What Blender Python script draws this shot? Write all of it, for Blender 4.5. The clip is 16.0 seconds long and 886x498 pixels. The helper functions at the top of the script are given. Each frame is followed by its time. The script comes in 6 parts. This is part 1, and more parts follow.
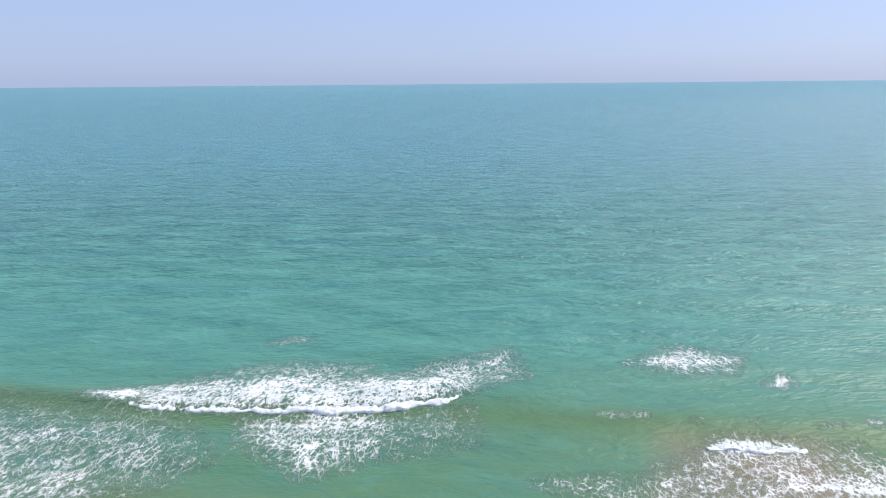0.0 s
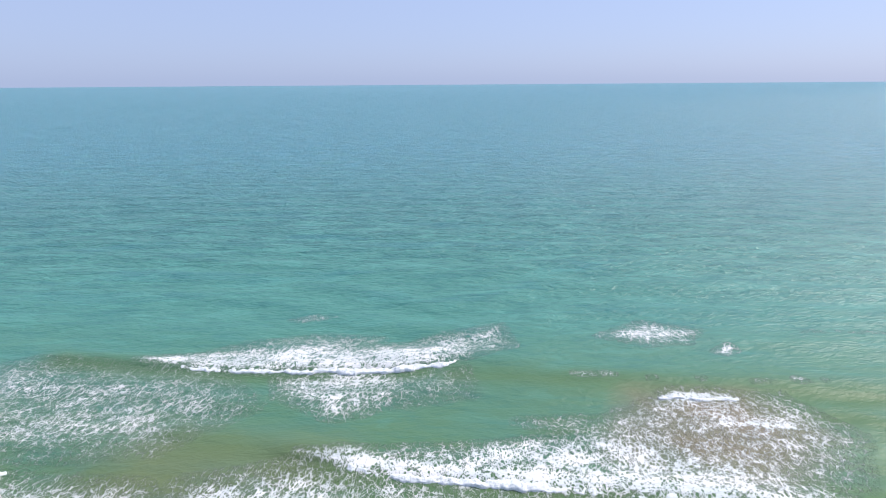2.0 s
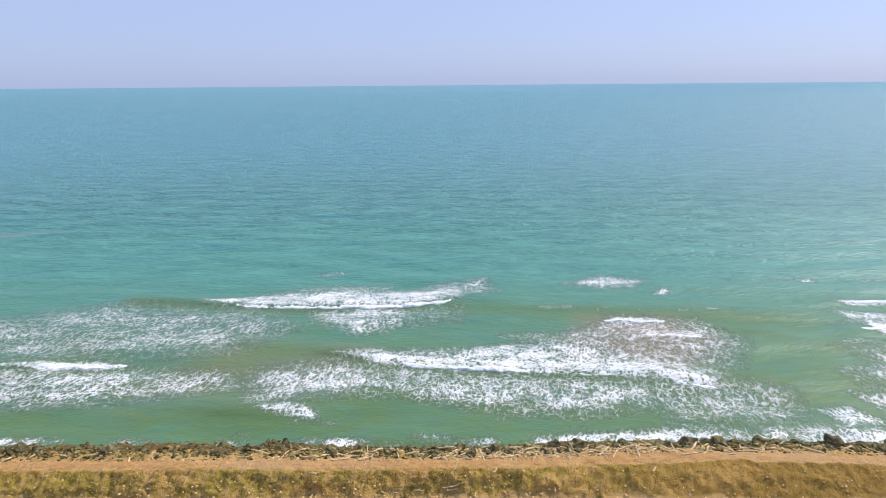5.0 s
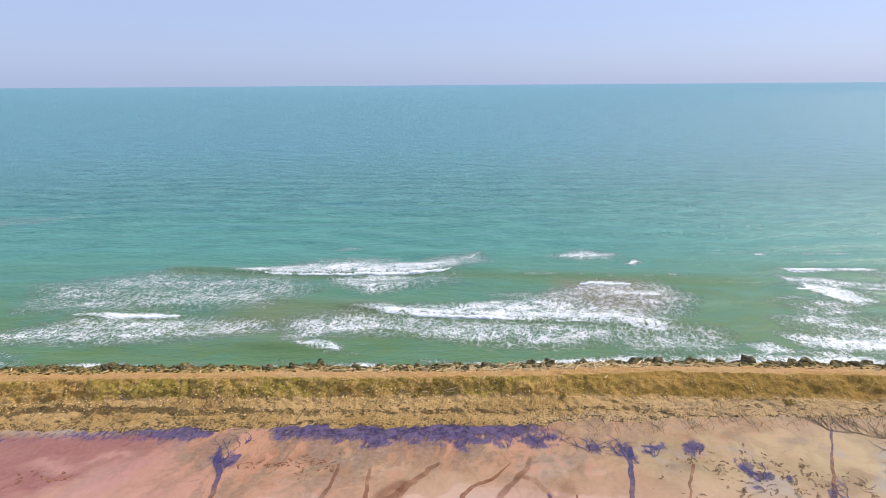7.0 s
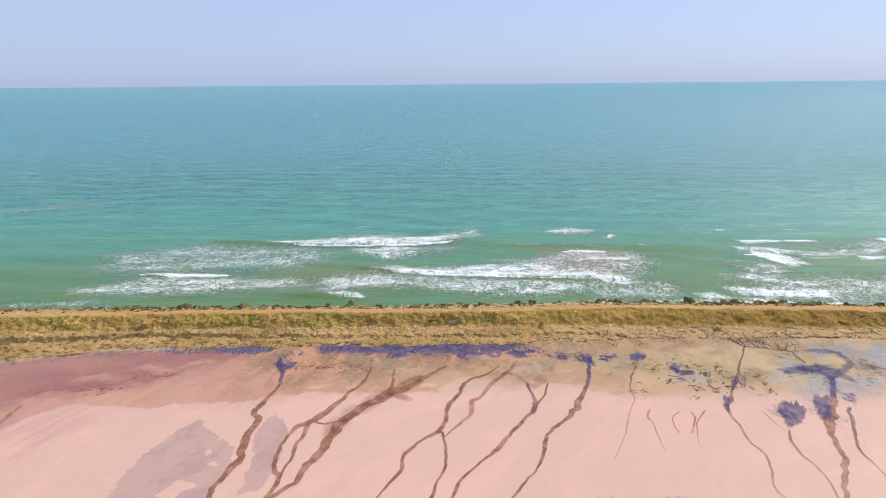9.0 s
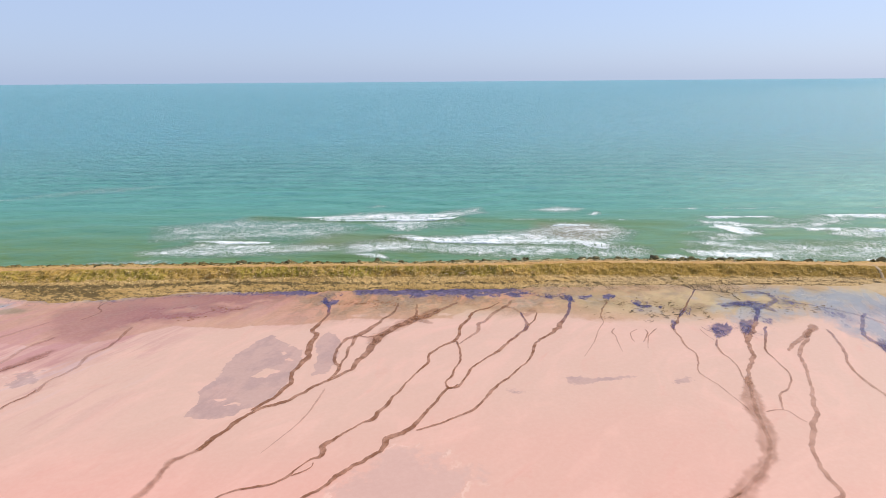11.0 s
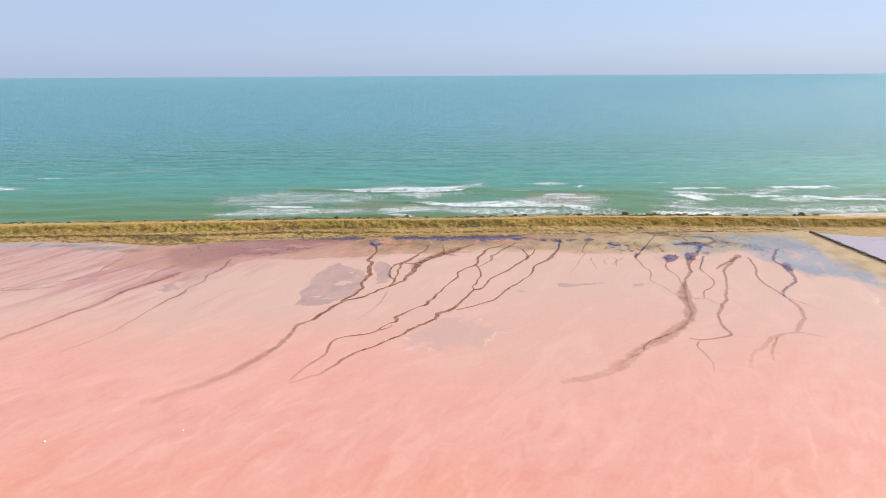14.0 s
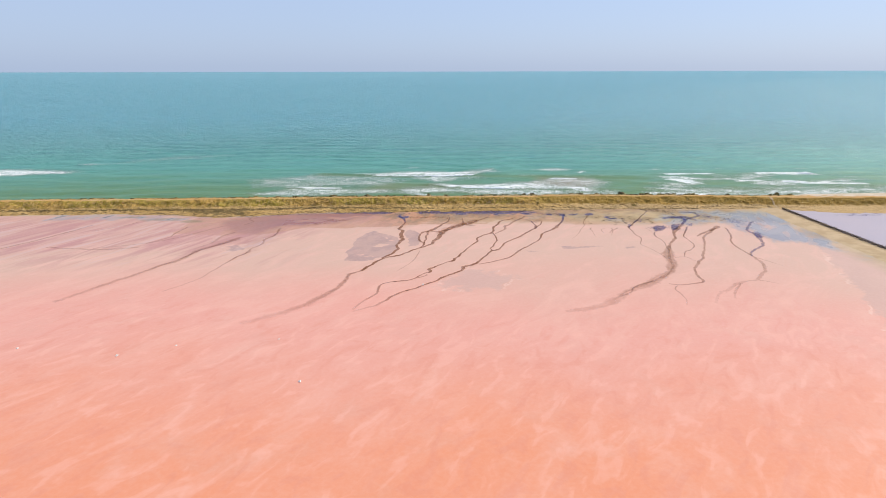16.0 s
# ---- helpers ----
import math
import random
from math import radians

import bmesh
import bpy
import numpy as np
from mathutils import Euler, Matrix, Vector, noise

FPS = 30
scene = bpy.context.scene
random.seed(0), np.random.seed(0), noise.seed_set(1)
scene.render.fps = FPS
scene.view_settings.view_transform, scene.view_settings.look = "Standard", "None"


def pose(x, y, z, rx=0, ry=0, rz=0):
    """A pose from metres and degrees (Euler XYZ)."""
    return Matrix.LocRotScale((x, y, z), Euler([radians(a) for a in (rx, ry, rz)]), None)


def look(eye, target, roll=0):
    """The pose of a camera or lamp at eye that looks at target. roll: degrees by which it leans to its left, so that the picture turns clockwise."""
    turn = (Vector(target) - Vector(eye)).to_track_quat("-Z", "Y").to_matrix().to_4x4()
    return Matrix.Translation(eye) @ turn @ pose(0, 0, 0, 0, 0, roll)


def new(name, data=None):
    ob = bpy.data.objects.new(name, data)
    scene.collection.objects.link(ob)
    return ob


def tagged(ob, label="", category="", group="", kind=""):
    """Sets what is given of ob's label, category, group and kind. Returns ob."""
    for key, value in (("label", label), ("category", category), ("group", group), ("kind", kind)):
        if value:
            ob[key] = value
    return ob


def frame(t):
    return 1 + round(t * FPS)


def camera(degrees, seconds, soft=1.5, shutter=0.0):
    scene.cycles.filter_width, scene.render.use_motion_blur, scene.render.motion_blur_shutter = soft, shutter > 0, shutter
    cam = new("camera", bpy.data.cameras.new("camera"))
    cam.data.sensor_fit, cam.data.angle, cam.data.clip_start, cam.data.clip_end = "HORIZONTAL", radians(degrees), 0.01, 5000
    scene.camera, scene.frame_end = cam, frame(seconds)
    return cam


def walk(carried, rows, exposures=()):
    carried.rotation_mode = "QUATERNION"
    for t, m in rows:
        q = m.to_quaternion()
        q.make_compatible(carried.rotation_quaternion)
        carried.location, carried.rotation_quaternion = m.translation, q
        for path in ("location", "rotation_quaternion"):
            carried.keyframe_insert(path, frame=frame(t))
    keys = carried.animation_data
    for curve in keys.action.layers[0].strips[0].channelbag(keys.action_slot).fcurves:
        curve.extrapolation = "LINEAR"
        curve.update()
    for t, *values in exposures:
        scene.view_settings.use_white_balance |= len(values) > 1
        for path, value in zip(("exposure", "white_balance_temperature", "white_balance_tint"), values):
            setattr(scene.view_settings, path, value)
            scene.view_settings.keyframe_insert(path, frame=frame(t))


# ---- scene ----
cam = camera(76.0, 16.0, soft=0.75)

PATH = [
    (0, (1.343, 36.249, 28.047), (1.336, 38.166, 27.478), -0.5),
    (0.5, (1.313, 33.945, 28.559), (1.305, 35.863, 27.991), -0.4),
    (1, (1.235, 31.534, 29.097), (1.233, 33.452, 28.53), -0.4),
    (1.5, (1.098, 28.866, 29.496), (1.099, 30.783, 28.929), -0.4),
    (2, (0.869, 26.001, 29.738), (0.877, 27.919, 29.17), -0.4),
    (2.5, (0.611, 23.047, 29.872), (0.626, 24.965, 29.305), -0.4),
    (3, (0.439, 19.886, 29.93), (0.457, 21.804, 29.364), -0.4),
    (3.5, (0.356, 16.789, 29.962), (0.375, 18.707, 29.396), -0.3),
    (4, (0.324, 13.673, 29.965), (0.346, 15.591, 29.399), -0.3),
    (4.2, (0.307, 12.423, 29.949), (0.33, 14.341, 29.383), -0.4),
    (6.3, (0.024, -0.646, 29.501), (0.058, 1.272, 28.935), -0.4),
    (6.5, (-0.045, -2.055, 29.498), (-0.011, -0.137, 28.931), -0.4),
    (7, (-0.263, -5.833, 29.539), (-0.227, -3.916, 28.973), -0.4),
    (7.5, (-0.458, -9.722, 29.553), (-0.422, -7.804, 28.986), -0.4),
    (8, (-0.675, -13.71, 29.544), (-0.639, -11.793, 28.976), -0.4),
    (8.5, (-0.925, -17.747, 29.536), (-0.89, -15.83, 28.969), -0.5),
    (9, (-1.243, -21.888, 29.54), (-1.206, -19.971, 28.971), -0.5),
    (9.2, (-1.41, -23.564, 29.546), (-1.371, -21.647, 28.977), -0.5),
    (11.3, (-3.972, -41.529, 29.473), (-3.926, -39.615, 28.894), -0.4),
    (11.5, (-4.293, -43.201, 29.472), (-4.244, -41.287, 28.892), -0.4),
    (12, (-5.307, -47.38, 29.469), (-5.248, -45.468, 28.887), -0.4),
    (12.5, (-6.325, -51.476, 29.445), (-6.258, -49.565, 28.86), -0.4),
    (13, (-7.392, -55.538, 29.408), (-7.319, -53.628, 28.82), -0.4),
    (13.5, (-8.498, -59.596, 29.379), (-8.419, -57.687, 28.788), -0.4),
    (14, (-9.625, -63.682, 29.361), (-9.543, -61.774, 28.766), -0.3),
    (14.5, (-10.835, -67.725, 29.329), (-10.75, -65.818, 28.731), -0.2),
    (15, (-11.978, -71.732, 29.329), (-11.894, -69.827, 28.728), -0.2),
    (15.5, (-13.042, -75.647, 29.304), (-12.961, -73.743, 28.699), -0.1),
    (16, (-14.11, -79.563, 29.278), (-14.03, -77.66, 28.67), -0.1),
]
walk(cam, [(t, look(eye, target, roll)) for t, eye, target, roll in PATH],
     exposures=[(0, 0.05, 6500, 11), (3.5, 0.05, 6450, 14), (6.5, 0.05, 6500, 13), (8.5, 0.08, 6650, 10), (12, 0.12, 6750, 7), (16, 0.08, 6800, 6)])


# ---------------- sky, sun ----------------
world = bpy.data.worlds.new("hazy_sky")
scene.world = world
world.use_nodes = True
wt = world.node_tree
sky = wt.nodes.new("ShaderNodeTexSky")
sky.sky_type = "NISHITA"
sky.sun_disc = False
sky.sun_elevation = radians(46)
sky.sun_rotation = radians(62)
sky.altitude = 0
sky.air_density = 1.0
sky.dust_density = 1.4
sky.ozone_density = 4.0
haze = wt.nodes.new("ShaderNodeMix")
haze.data_type = "RGBA"
haze.inputs[0].default_value = 0.70
haze.inputs[7].default_value = (4.25, 5.2, 7.55, 1)
tint = wt.nodes.new("ShaderNodeMix")
tint.data_type, tint.blend_type = "RGBA", "MULTIPLY"
tint.inputs[0].default_value = 1.0
tint.inputs[7].default_value = (0.80, 0.88, 1.12, 1)
wt.links.new(sky.outputs[0], tint.inputs[6])
wt.links.new(tint.outputs[2], haze.inputs[6])
wt.links.new(haze.outputs[2], wt.nodes["Background"].inputs[0])
wt.nodes["Background"].inputs[1].default_value = 0.12

sun = new("sun", bpy.data.lights.new("sun", "SUN"))
sun.data.energy = 3.6
sun.data.angle = radians(0.6)
sun.data.color = (1.0, 0.94, 0.82)
sun.matrix_world = look((88, 47, 103), (0, 0, 0))


# ---------------- node helpers ----------------
def mat(name):
    m = bpy.data.materials.new(name)
    m.use_nodes = True
    return m, m.node_tree, m.node_tree.nodes["Principled BSDF"]


def put(nt, target, value):
    if isinstance(value, bpy.types.NodeSocket):
        nt.links.new(value, target)
    elif isinstance(value, tuple) and len(value) == 3 and target.type == "RGBA":
        target.default_value = (*value, 1)
    else:
        target.default_value = value


def mathn(nt, op, a, b=0.0, clamp=False):
    n = nt.nodes.new("ShaderNodeMath")
    n.operation, n.use_clamp = op, clamp
    put(nt, n.inputs[0], a)
    put(nt, n.inputs[1], b)
    return n.outputs[0]


def ramp(nt, v, lo, hi, a=0.0, b=1.0):
    n = nt.nodes.new("ShaderNodeMapRange")
    n.interpolation_type = "SMOOTHSTEP"
    put(nt, n.inputs[0], v)
    for k, x in zip((1, 2, 3, 4), (lo, hi, a, b)):
        put(nt, n.inputs[k], x)
    return n.outputs[0]


def mix(nt, f, a, b, blend="MIX"):
    n = nt.nodes.new("ShaderNodeMix")
    n.data_type, n.blend_type = "RGBA", blend
    put(nt, n.inputs[0], f)
    put(nt, n.inputs[6], a)
    put(nt, n.inputs[7], b)
    return n.outputs[2]


def place(nt, scale=(1, 1, 1), turn=0.0):
    """World position, scaled and turned about z."""
    g = nt.nodes.new("ShaderNodeNewGeometry")
    r = nt.nodes.new("ShaderNodeVectorRotate")
    r.rotation_type = "Z_AXIS"
    r.inputs["Angle"].default_value = radians(turn)
    nt.links.new(g.outputs["Position"], r.inputs["Vector"])
    n = nt.nodes.new("ShaderNodeMapping")
    nt.links.new(r.outputs[0], n.inputs["Vector"])
    n.inputs["Scale"].default_value = scale
    return n.outputs[0]


def noise_tex(nt, vec, scale, detail=4.0, rough=0.55, distort=0.0):
    n = nt.nodes.new("ShaderNodeTexNoise")
    put(nt, n.inputs["Vector"], vec)
    n.inputs["Scale"].default_value = scale
    n.inputs["Detail"].default_value = detail
    n.inputs["Roughness"].default_value = rough
    n.inputs["Distortion"].default_value = distort
    return n.outputs[0]


def lace(nt, vec, scale):
    n = nt.nodes.new("ShaderNodeTexVoronoi")
    n.feature = "DISTANCE_TO_EDGE"
    put(nt, n.inputs["Vector"], vec)
    n.inputs["Scale"].default_value = scale
    return n.outputs["Distance"]


def warp(nt, vec, scale, amount):
    n = nt.nodes.new("ShaderNodeTexNoise")
    put(nt, n.inputs["Vector"], vec)
    n.inputs["Scale"].default_value = scale
    n.inputs["Detail"].default_value = 3.0
    a = nt.nodes.new("ShaderNodeVectorMath")
    a.operation = "MULTIPLY_ADD"
    nt.links.new(n.outputs["Color"], a.inputs[0])
    a.inputs[1].default_value = (amount, amount, amount)
    put(nt, a.inputs[2], vec)
    return a.outputs[0]


def bump(nt, bsdf, height, strength, distance):
    n = nt.nodes.new("ShaderNodeBump")
    n.inputs["Strength"].default_value = strength
    n.inputs["Distance"].default_value = distance
    put(nt, n.inputs["Height"], height)
    nt.links.new(n.outputs[0], bsdf.inputs["Normal"])


def attr(nt, name):
    n = nt.nodes.new("ShaderNodeAttribute")
    n.attribute_name = name
    s = nt.nodes.new("ShaderNodeSeparateColor")
    nt.links.new(n.outputs["Color"], s.inputs[0])
    return s.outputs[0], s.outputs[1], s.outputs[2], n.outputs["Alpha"]


def height_of(nt):
    g = nt.nodes.new("ShaderNodeNewGeometry")
    s = nt.nodes.new("ShaderNodeSeparateXYZ")
    nt.links.new(g.outputs["Position"], s.inputs[0])
    return s.outputs


# ---------------- materials ----------------
def sea_material():
    m, nt, b = mat("sea_water")
    foam, sand, front_shade, _ = attr(nt, "state")
    pos = height_of(nt)
    p = place(nt)
    big = noise_tex(nt, place(nt, (0.012, 0.05, 1)), 1.0, 4)
    mid = noise_tex(nt, place(nt, (0.11, 0.20, 1)), 1.0, 3)
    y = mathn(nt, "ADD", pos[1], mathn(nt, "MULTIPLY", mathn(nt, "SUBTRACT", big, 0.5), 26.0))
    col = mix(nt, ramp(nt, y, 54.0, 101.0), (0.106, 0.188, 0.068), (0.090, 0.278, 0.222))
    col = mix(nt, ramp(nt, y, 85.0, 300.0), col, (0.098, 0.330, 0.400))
    col = mix(nt, ramp(nt, mid, 0.35, 0.75, 0.0, 0.35), col, (0.072, 0.235, 0.195))
    # wavelet shading put into the colour: dark dashes for troughs, pale ones for crests
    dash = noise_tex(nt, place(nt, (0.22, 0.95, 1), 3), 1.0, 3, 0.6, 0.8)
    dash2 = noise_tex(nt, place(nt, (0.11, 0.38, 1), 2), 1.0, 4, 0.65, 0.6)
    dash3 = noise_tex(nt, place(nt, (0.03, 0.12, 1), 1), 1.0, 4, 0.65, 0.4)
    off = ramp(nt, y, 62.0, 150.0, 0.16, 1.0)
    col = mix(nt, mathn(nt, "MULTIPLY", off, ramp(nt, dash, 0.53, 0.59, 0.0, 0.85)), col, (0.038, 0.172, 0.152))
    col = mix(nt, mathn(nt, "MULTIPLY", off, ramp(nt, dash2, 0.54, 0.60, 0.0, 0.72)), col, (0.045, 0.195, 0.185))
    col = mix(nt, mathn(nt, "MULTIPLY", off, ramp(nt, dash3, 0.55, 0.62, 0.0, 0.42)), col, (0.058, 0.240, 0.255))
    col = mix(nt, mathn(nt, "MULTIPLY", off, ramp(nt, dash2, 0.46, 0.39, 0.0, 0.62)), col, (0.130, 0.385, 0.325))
    # shaded fronts of the swell, painted as a darker olive
    col = mix(nt, mathn(nt, "MULTIPLY", front_shade, 0.72), col, (0.100, 0.178, 0.062))
    col = mix(nt, sand, col, (0.30, 0.21, 0.135))
    # foam: a lace of curled threads, drawn out landward, that closes where there is much of it
    w = warp(nt, place(nt, (1.15, 0.72, 1), 14), 0.8, 0.9)
    w = warp(nt, w, 2.6, 0.34)
    w = warp(nt, w, 5.0, 0.08)
    e1, e2, e3 = lace(nt, w, 1.75), lace(nt, w, 3.1), lace(nt, warp(nt, place(nt, (1.5, 0.55, 1), -22), 1.3, 0.8), 1.2)
    patch = noise_tex(nt, place(nt, (0.28, 0.5, 1)), 1.0, 4, 0.6)
    fine = noise_tex(nt, p, 4.5, 4, 0.65)
    gaps = noise_tex(nt, place(nt, (1.2, 0.9, 1), 25), 1.5, 4, 0.65)
    dens = mathn(nt, "ADD", foam, mathn(nt, "MULTIPLY", mathn(nt, "SUBTRACT", patch, 0.5), mathn(nt, "MULTIPLY", foam, 1.2)), clamp=True)
    clump = noise_tex(nt, place(nt, (0.75, 0.34, 1), 10), 1.0, 4, 0.65, 0.5)
    dens = mathn(nt, "MULTIPLY", dens, ramp(nt, clump, 0.38, 0.60, 0.74, 1.16), clamp=True)
    broken = ramp(nt, mathn(nt, "ADD", gaps, mathn(nt, "MULTIPLY", dens, 0.25)), 0.44, 0.64, 0.05, 1.25)
    wid1 = mathn(nt, "MULTIPLY", mathn(nt, "MULTIPLY", mathn(nt, "POWER", dens, 0.8), broken), 0.128)
    wid2 = mathn(nt, "MULTIPLY", mathn(nt, "MULTIPLY", mathn(nt, "POWER", dens, 2.0), broken), 0.250)
    wid3 = mathn(nt, "MULTIPLY", mathn(nt, "MULTIPLY", mathn(nt, "POWER", dens, 0.8), broken), 0.048)
    t1 = ramp(nt, mathn(nt, "SUBTRACT", wid1, e1), -0.022, 0.022)
    t2 = ramp(nt, mathn(nt, "SUBTRACT", wid2, e2), -0.024, 0.024)
    t3 = ramp(nt, mathn(nt, "SUBTRACT", wid3, e3), -0.012, 0.012)
    full = ramp(nt, mathn(nt, "ADD", dens, mathn(nt, "MULTIPLY", mathn(nt, "SUBTRACT", fine, 0.5), 1.1)), 0.92, 1.12)
    thread = mathn(nt, "MAXIMUM", mathn(nt, "MAXIMUM", mathn(nt, "MAXIMUM", t1, t2), t3), full)
    thread = mathn(nt, "MULTIPLY", thread, mathn(nt, "MULTIPLY", ramp(nt, dens, 0.03, 0.12), ramp(nt, dens, 0.15, 0.55, 0.62, 1.0)))
    # milky water under and round the threads
    col = mix(nt, mathn(nt, "MULTIPLY", dens, 0.10), col, (0.30, 0.40, 0.31))
    col = mix(nt, thread, col, mix(nt, ramp(nt, patch, 0.35, 0.65), (0.70, 0.74, 0.73), (0.86, 0.85, 0.83)))
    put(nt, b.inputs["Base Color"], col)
    put(nt, b.inputs["Roughness"], mathn(nt, "MAXIMUM", ramp(nt, thread, 0, 1, 0.0, 0.7), ramp(nt, y, 62.0, 170.0, 0.52, 0.28)))
    b.inputs["IOR"].default_value = 1.33
    put(nt, b.inputs["Specular IOR Level"], 0.52)
    # wind ripples at three sizes
    h1 = noise_tex(nt, place(nt, (0.45, 1.0, 1), 4), 1.0, 3, 0.6, 0.6)
    h2 = noise_tex(nt, place(nt, (0.75, 2.1, 1), -12), 1.0, 3, 0.6, 0.4)
    h3 = noise_tex(nt, place(nt, (0.035, 0.12, 1), 6), 1.0, 2)
    h = mathn(nt, "ADD", mathn(nt, "MULTIPLY", h1, 0.75), mathn(nt, "MULTIPLY", h2, 0.42))
    h = mathn(nt, "MULTIPLY", h, ramp(nt, y, 58.0, 170.0, 0.12, 1.05))
    h = mathn(nt, "ADD", h, mathn(nt, "MULTIPLY", h3, 0.7))
    h = mathn(nt, "ADD", h, mathn(nt, "MULTIPLY", thread, 0.12))
    bump(nt, b, h, 1.0, 1.15)
    return m


def foam_material():
    m, nt, b = mat("white_foam")
    f = noise_tex(nt, place(nt), 4.0, 5, 0.65)
    g = noise_tex(nt, place(nt), 1.1, 3)
    col = mix(nt, ramp(nt, f, 0.3, 0.55), (0.62, 0.68, 0.66), (0.86, 0.87, 0.86))
    col = mix(nt, ramp(nt, g, 0.55, 0.8, 0, 0.5), col, (0.55, 0.62, 0.58))
    put(nt, b.inputs["Base Color"], col)
    b.inputs["Roughness"].default_value = 0.75
    bump(nt, b, f, 0.8, 0.12)
    return m


def lake_material():
    m, nt, b = mat("pink_brine")
    purple, blue, mauve, grey = attr(nt, "zone_a")
    tan, pool, red, near = attr(nt, "zone_b")
    wet, stale, streaky, olive = attr(nt, "zone_c")
    pos = height_of(nt)
    p = place(nt)
    n_big = noise_tex(nt, place(nt, (0.03, 0.03, 1)), 1.0, 4, 0.5)
    n_mid = noise_tex(nt, place(nt, (0.16, 0.16, 1)), 1.0, 5, 0.6)
    streak = noise_tex(nt, place(nt, (0.17, 0.075, 1), 40), 1.0, 5, 0.6, 1.4)
    streak2 = noise_tex(nt, place(nt, (0.42, 0.16, 1), 32), 1.0, 5, 0.6, 1.0)
    fine = noise_tex(nt, p, 2.3, 5, 0.65)
    yy = mathn(nt, "ADD", pos[1], mathn(nt, "MULTIPLY", mathn(nt, "SUBTRACT", n_big, 0.5), 34.0))
    yy = mathn(nt, "ADD", yy, mathn(nt, "MULTIPLY", pos[0], 0.06))
    col = mix(nt, ramp(nt, yy, -20.0, 11.0), (0.680, 0.312, 0.248), (0.585, 0.364, 0.282))
    col = mix(nt, ramp(nt, yy, -50.0, -18.0), (0.71, 0.265, 0.150), col)
    light = mathn(nt, "MULTIPLY", ramp(nt, streak, 0.42, 0.72), ramp(nt, yy, -24.0, -4.0, 0.30, 0.42))
    col = mix(nt, light, col, (0.74, 0.415, 0.335))
    col = mix(nt, mathn(nt, "MULTIPLY", ramp(nt, streak2, 0.55, 0.8), 0.22), col, (0.62, 0.245, 0.185))
    col = mix(nt, mathn(nt, "MULTIPLY", ramp(nt, n_mid, 0.5, 0.75), 0.22), col, (0.60, 0.345, 0.275))
    # short soft ripple marks in the open flat
    rip = noise_tex(nt, place(nt, (0.60, 0.25, 1), 36), 1.0, 3, 0.5, 0.8)
    open_flat = ramp(nt, yy, 0.0, -26.0)
    col = mix(nt, mathn(nt, "MULTIPLY", open_flat, ramp(nt, rip, 0.52, 0.68, 0.0, 0.28)), col, (0.80, 0.425, 0.345))
    col = mix(nt, mathn(nt, "MULTIPLY", open_flat, ramp(nt, rip, 0.46, 0.33, 0.0, 0.30)), col, (0.63, 0.225, 0.155))
    # diagonal streaks where thin brine runs off
    run = noise_tex(nt, place(nt, (0.34, 0.05, 1), 28), 1.0, 5, 0.6, 0.9)
    col = mix(nt, mathn(nt, "MULTIPLY", streaky, ramp(nt, run, 0.50, 0.62, 0.0, 0.72)), col, (0.42, 0.195, 0.185))
    col = mix(nt, mathn(nt, "MULTIPLY", streaky, ramp(nt, run, 0.46, 0.36, 0.0, 0.62)), col, (0.56, 0.390, 0.370))
    edge = mathn(nt, "MULTIPLY", mathn(nt, "SUBTRACT", noise_tex(nt, place(nt, (0.35, 0.35, 1)), 1.0, 6, 0.65), 0.5), 1.6)
    old = ramp(nt, mathn(nt, "ADD", stale, edge), 0.36, 0.62, 0.0, 0.62)
    col = mix(nt, mathn(nt, "MULTIPLY", old, ramp(nt, stale, 0.05, 0.3)), col, mix(nt, n_mid, (0.45, 0.285, 0.245), (0.56, 0.360, 0.300)))
    rim = mathn(nt, "MULTIPLY", ramp(nt, mathn(nt, "ABSOLUTE", mathn(nt, "SUBTRACT", mathn(nt, "ADD", stale, mathn(nt, "MULTIPLY", edge, 0.7)), 0.40)), 0.07, 0.02), ramp(nt, stale, 0.05, 0.3))
    col = mix(nt, mathn(nt, "MULTIPLY", rim, ramp(nt, streak2, 0.48, 0.66, 0.0, 0.45)), col, (0.76, 0.56, 0.46))
    damp = ramp(nt, mathn(nt, "ADD", wet, mathn(nt, "MULTIPLY", edge, 0.45)), 0.36, 0.60)
    col = mix(nt, mathn(nt, "MULTIPLY", damp, 0.74), col, mix(nt, ramp(nt, streak2, 0.35, 0.65), (0.42, 0.210, 0.118), (0.50, 0.270, 0.168)))
    col = mix(nt, mathn(nt, "MULTIPLY", red, ramp(nt, n_mid, 0.3, 0.6, 0.85, 1.0)), col, (0.255, 0.082, 0.070))
    col = mix(nt, mathn(nt, "MULTIPLY", mauve, ramp(nt, run, 0.38, 0.60, 0.25, 0.85)), col, (0.46, 0.222, 0.205))
    col = mix(nt, tan, col, mix(nt, ramp(nt, n_mid, 0.35, 0.65), (0.345, 0.248, 0.118), (0.455, 0.338, 0.176)))
    col = mix(nt, ramp(nt, mathn(nt, "ADD", olive, mathn(nt, "MULTIPLY", edge, 0.6)), 0.25, 0.85, 0.0, 0.75), col, mix(nt, ramp(nt, n_mid, 0.35, 0.65), (0.205, 0.160, 0.092), (0.290, 0.225, 0.140)))
    pud = noise_tex(nt, place(nt, (0.16, 0.24, 1), 10), 1.0, 3, 0.5, 0.6)
    col = mix(nt, mathn(nt, "MULTIPLY", tan, ramp(nt, pud, 0.54, 0.68, 0.0, 0.75)), col, (0.355, 0.315, 0.270))
